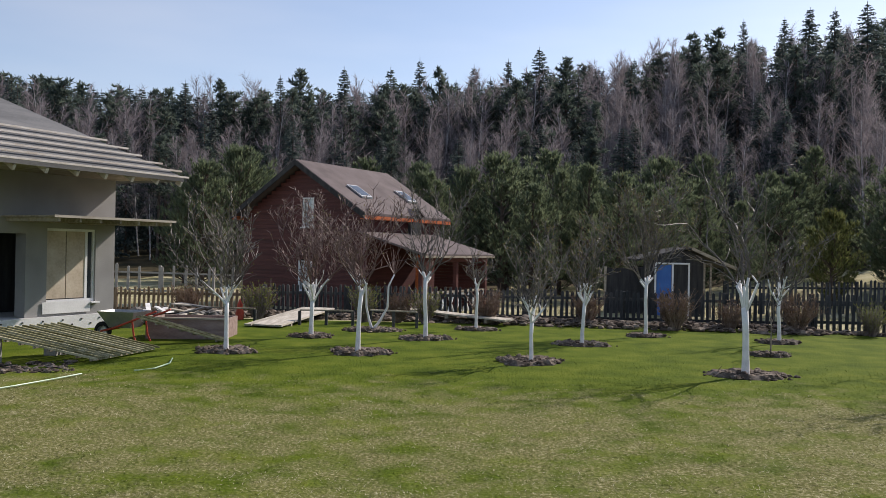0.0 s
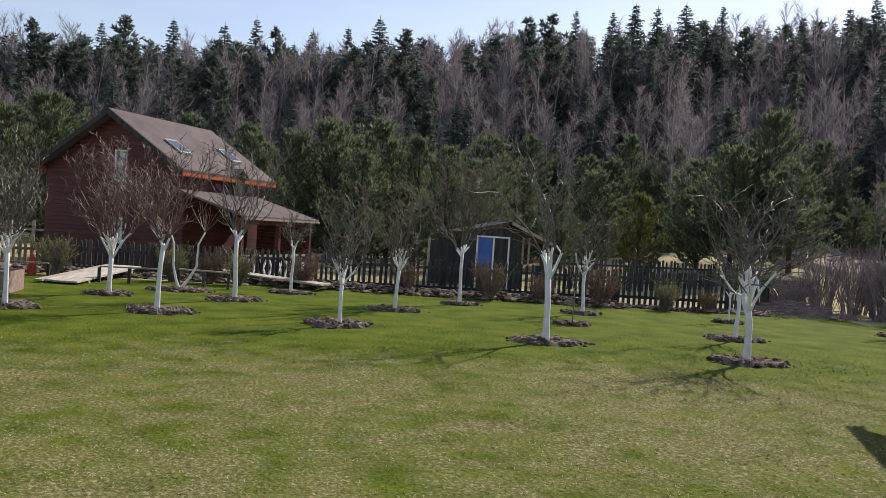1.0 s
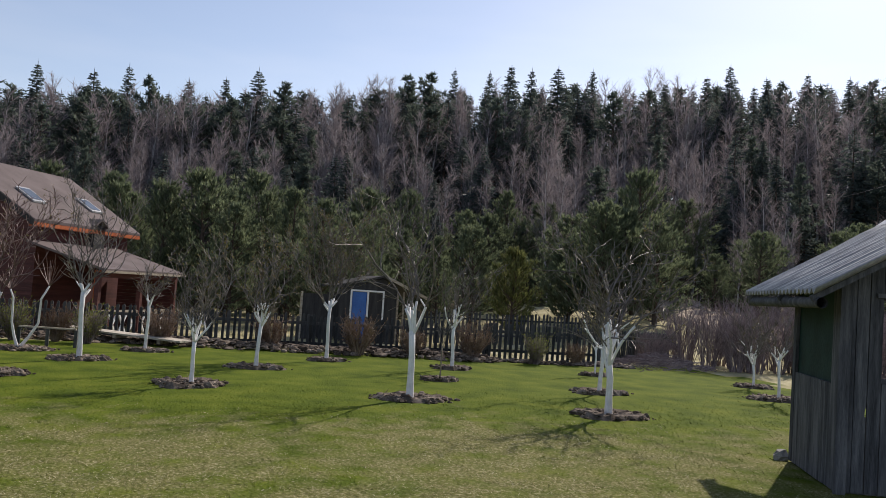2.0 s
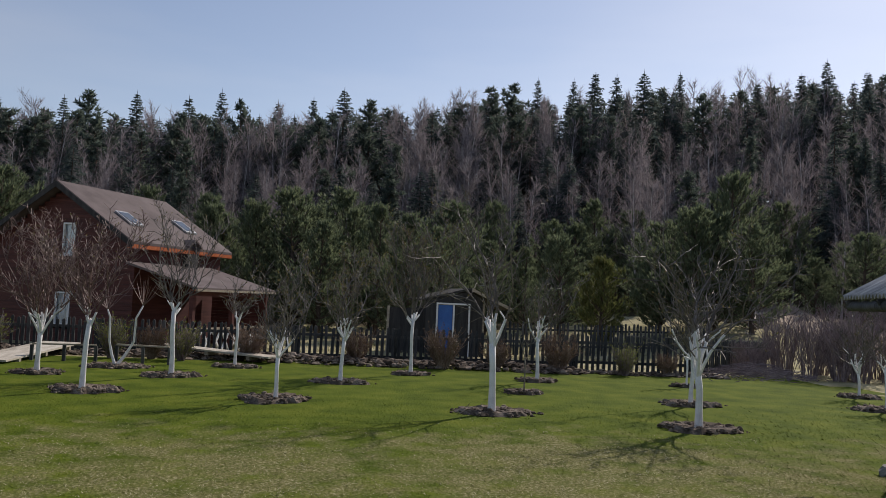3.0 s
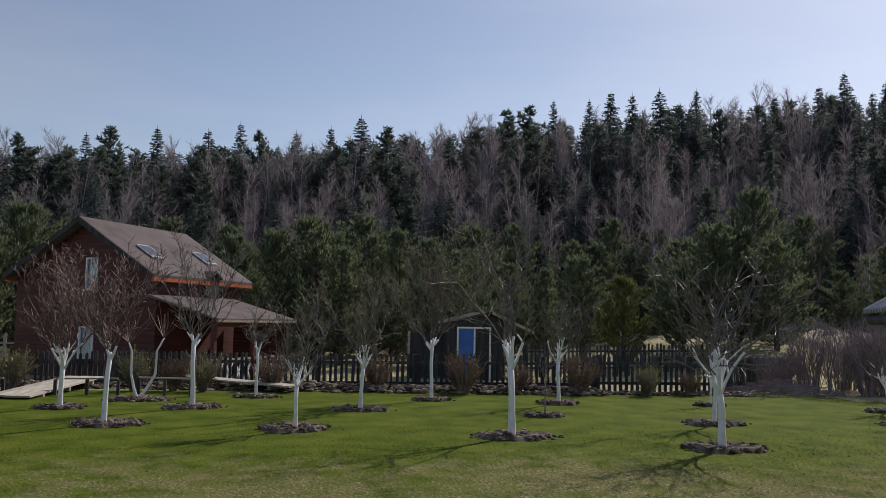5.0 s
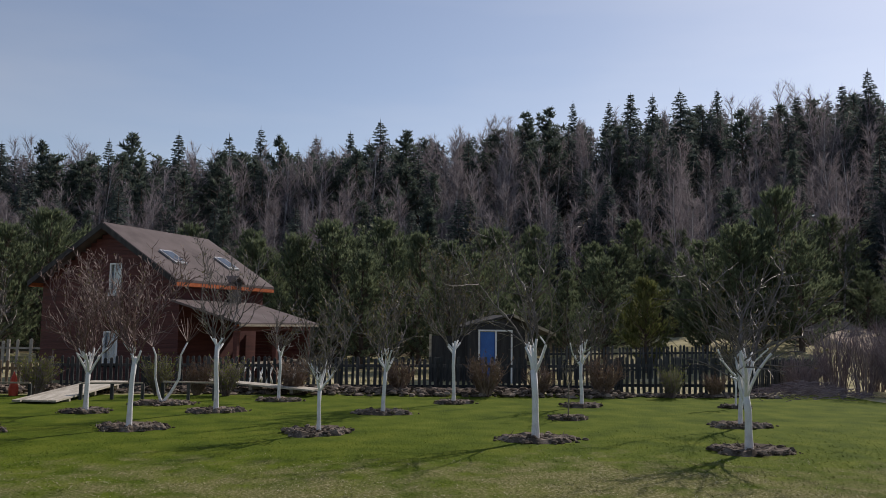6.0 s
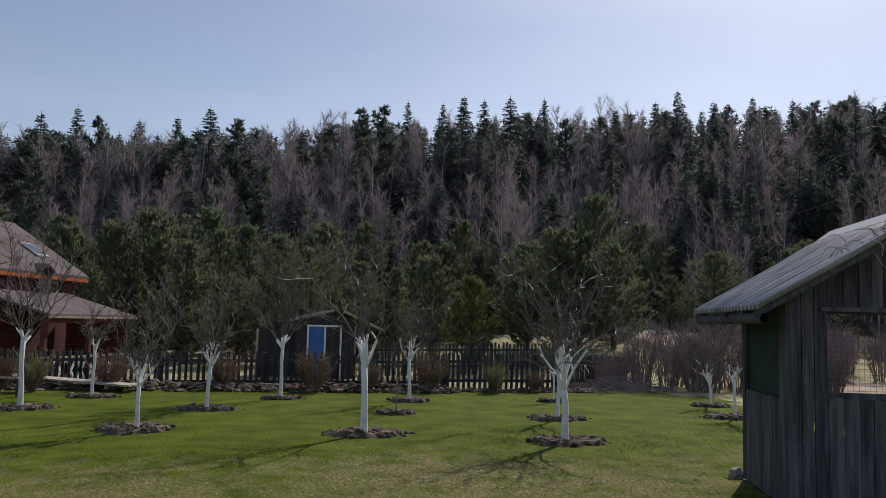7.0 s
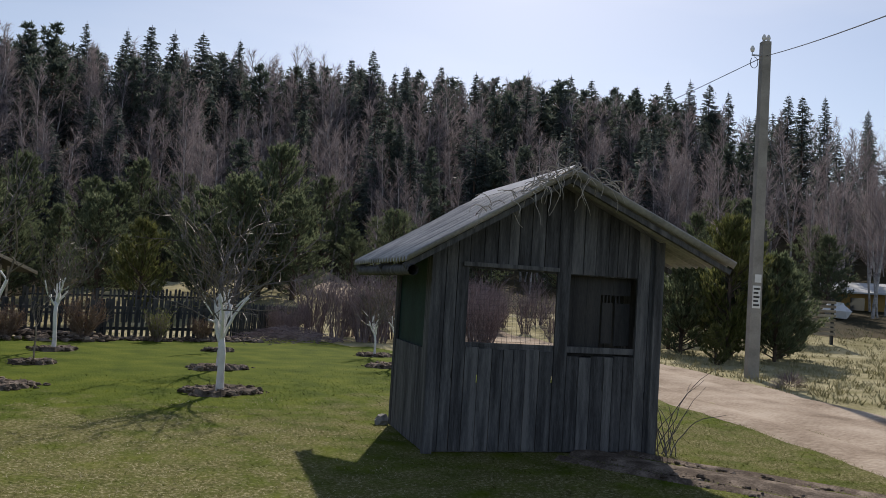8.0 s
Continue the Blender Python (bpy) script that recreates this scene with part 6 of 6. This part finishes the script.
# ---- across the road ----
def far_buildings():
    x, y = 49.0, 19.6
    root = thing("far_house", pose(x, y, 1.35, 0, 0, -68), "low ochre-walled house under a pale tin roof", "house")
    part("wall", Geo().box(-2.6, 0, -0.6, 4, 4, 1.35), OCHRE, root)
    part("roof", Geo().prism([(-0.4, 1.32), (2.0, 1.9), (4.4, 1.32), (4.4, 1.4), (2.0, 2.0), (-0.4, 1.4)], "x", -2.9, 4.3), TINROOF, root, "pale blue-grey tin roof")
    for x0 in (-1.5, 0.6, 2.4):
        w = part("window", Geo().box(x0, -0.03, 0.4, x0 + 0.7, -0.012, 1.1), GLASS, root)
        part("window_frame", Geo().box(x0 - 0.06, -0.05, 0.32, x0 + 0.76, -0.032, 0.39), WHITEPAINT, w)
    x, y = 37.5, 27.5
    barn = thing("far_barn", pose(x, y, ground_z(x, y) - 0.2, 0, 0, -52), "dark far barn with a bright tin roof", "barn")
    part("wall", Geo().box(-3, 0, 0, 3, 3.5, 1.5), DARKWALL, barn)
    part("roof", Geo().prism([(-0.4, 1.45), (1.75, 2.3), (3.9, 1.45), (3.9, 1.52), (1.75, 2.38), (-0.4, 1.52)], "x", -3.3, 3.3), TINROOF, barn, "bright tin roof")
    for (x, y, w) in ((26.6, 17.8, 2.2), (30.6, 15.2, 2.6), (34.5, 22.5, 5.0)):
        stack = thing("slat_fence", pose(x, y, ground_z(x, y), 0, 0, -52), "horizontal slat fence across the road", "fence", "slat fences")
        for i in range(8):
            part("slat", Geo().box(-w / 2, -0.02, 0.35 + 0.16 * i, w / 2, 0.02, 0.45 + 0.16 * i), OLDWOOD, stack)
        for sx in (-w / 2 + 0.05, 0, w / 2 - 0.15):
            part("post", Geo().box(sx, 0.021, -0.2, sx + 0.1, 0.12, 1.65), PICKET, stack)
    single("covered_heap", Geo().lump((0, 0, 0.35), 0.6, 0.8, random.Random(3)), WHITEPAINT, "heap under a white cover beside the far house", "heap", m=pose(40.5, 18.2, ground_z(40.5, 18.2)))


far_buildings()


# ---- stems by the shed ----
def shed_creeper():
    rng = random.Random(41)
    root = thing("bare_creeper", pose(9.12, 5.98, 0), "thin bare creeper stems at the shed corner", "plant")
    for i in range(16):
        pts = bent((rng.uniform(-0.1, 0.15), rng.uniform(-0.15, 0.2), 0), (rng.uniform(-0.1, 0.45), rng.uniform(-0.2, 0.3), 1), rng.uniform(0.5, 1.25), 9, -0.05, rng, 0.3)
        part("stem", Geo().tube(pts, taper(0.008, 0.002, 9), 4), BARK, root)


shed_creeper()


# ---- grass ----
def grass():
    rs = np.random.RandomState(5)
    n = 190000
    y = 3.2 + 11.0 * (1 - np.sqrt(rs.rand(n)))
    x = -7.5 + 20.0 * rs.rand(n)
    inside = (x - 6.82) * 0.909 + (y - 7.06) * -0.418
    deep = (x - 6.82) * 0.418 + (y - 7.06) * 0.909
    keep = ~((inside > -0.05) & (inside < 2.49) & (deep > -0.05) & (deep < 1.55))
    keep &= ~((x > 9.2) & (y < (x - 9.2) * 1.35 + 1.5) & (x > 10.2))
    keep &= ~((x < -5.2) & (y > 9.8))
    for row in ORCHARD:
        keep &= (x - row[0]) ** 2 + (y - row[1]) ** 2 > 0.45 ** 2
    clump = np.sin(x * 5.1 + 1.7 * np.sin(y * 3.3)) * np.sin(y * 4.7 + 1.3 * np.sin(x * 2.9))
    keep &= rs.rand(n) < 0.8 + 0.2 * clump
    x, y = x[keep], y[keep]
    n = len(x)
    z = np.array([ground_z(a, b) for a, b in zip(x, y)])
    h = rs.uniform(0.008, 0.022, n) * (1 + 0.7 * (rs.rand(n) < 0.04))
    b = rs.uniform(-0.35, 3.5, n)
    a = b - 1.57 + rs.uniform(-0.5, 0.5, n)
    w = 0.0045 + 0.0006 * np.maximum(0, y - 4)
    lean = h * rs.uniform(1.2, 3.2, n)
    v = np.empty((n, 3, 3))
    v[:, 0] = np.stack([x - w * np.cos(a), y - w * np.sin(a), z - 0.004], 1)
    v[:, 1] = np.stack([x + w * np.cos(a), y + w * np.sin(a), z - 0.004], 1)
    v[:, 2] = np.stack([x + lean * np.cos(b), y + lean * np.sin(b), z + h], 1)
    me = bpy.data.meshes.new("grass")
    me.vertices.add(3 * n)
    me.vertices.foreach_set("co", v.reshape(-1))
    me.loops.add(3 * n)
    me.loops.foreach_set("vertex_index", np.arange(3 * n, dtype=np.int32))
    me.polygons.add(n)
    me.polygons.foreach_set("loop_start", np.arange(0, 3 * n, 3, dtype=np.int32))
    me.materials.append(BLADE)
    me.update(calc_edges=True)
    me.normals_split_custom_set_from_vertices([(p, q, 1.0) for p, q in np.repeat(rs.uniform(-0.3, 0.3, (n, 2)), 3, 0).tolist()])
    return tagged(new("grass", me), "short spring grass, green with dry straw patches", "grass", kind="stuff")


def meadow_grass():
    """Tufts of last year's dry grass on the rough land behind the fence and across the road."""
    rng = random.Random(51)
    g = Geo()
    for i in range(4000):
        if i % 4 == 0:
            x, y = rng.uniform(-6, 18), rng.uniform(25, 36)
        else:
            a, r = radians(rng.uniform(44, 76)), rng.uniform(18, 40)
            x, y = r * math.sin(a), r * math.cos(a)
            if y > (x - 16.4) * 1.6 + 8 or y < (x - 12) * 0.1:
                continue
        c = Vector((x, y, ground_z(x, y) - 0.01))
        h = rng.uniform(0.06, 0.26)
        for _ in range(7):
            d = Vector((rng.uniform(-0.7, 0.7), rng.uniform(-0.7, 0.7), rng.uniform(0.5, 1))) * h
            g.blade(c + Vector((rng.uniform(-0.1, 0.1), rng.uniform(-0.1, 0.1), 0)), d, 0.012, Vector((rng.uniform(-1, 1), rng.uniform(-1, 1), 0)).normalized())
    return single("meadow_grass", g, MEADOW, "dry tufted meadow grass", "grass", kind="stuff")


def dry_grass():
    """Bleached stalks of last year's lawn lying in loose patches among the green."""
    rng = random.Random(77)
    g = Geo()
    for _ in range(1500):
        cx, cy = rng.uniform(-6.5, 8.0), 3.4 + 8.4 * (1 - math.sqrt(rng.random()))
        if 0.894 * (cx - 6.4) - 0.447 * (cy - 6.7) > -0.3 and cx > 5.2:
            continue
        s = rng.uniform(0.05, 0.2)
        for _ in range(rng.randint(5, 22)):
            x, y = rng.gauss(cx, s * 1.3), rng.gauss(cy, s)
            a = rng.uniform(0, 6.28)
            d = Vector((math.cos(a), math.sin(a), rng.uniform(0.05, 0.5))) * rng.uniform(0.02, 0.05)
            g.blade(Vector((x, y, ground_z(x, y) + 0.006)), d * 0.75, 0.002 + 0.0004 * (y - 3), Vector((-math.sin(a), math.cos(a), 0.0)))
    return single("dry_grass", g, STRAW, "bleached dry stalks lying in the lawn", "grass", kind="stuff")


grass()
dry_grass()
meadow_grass()
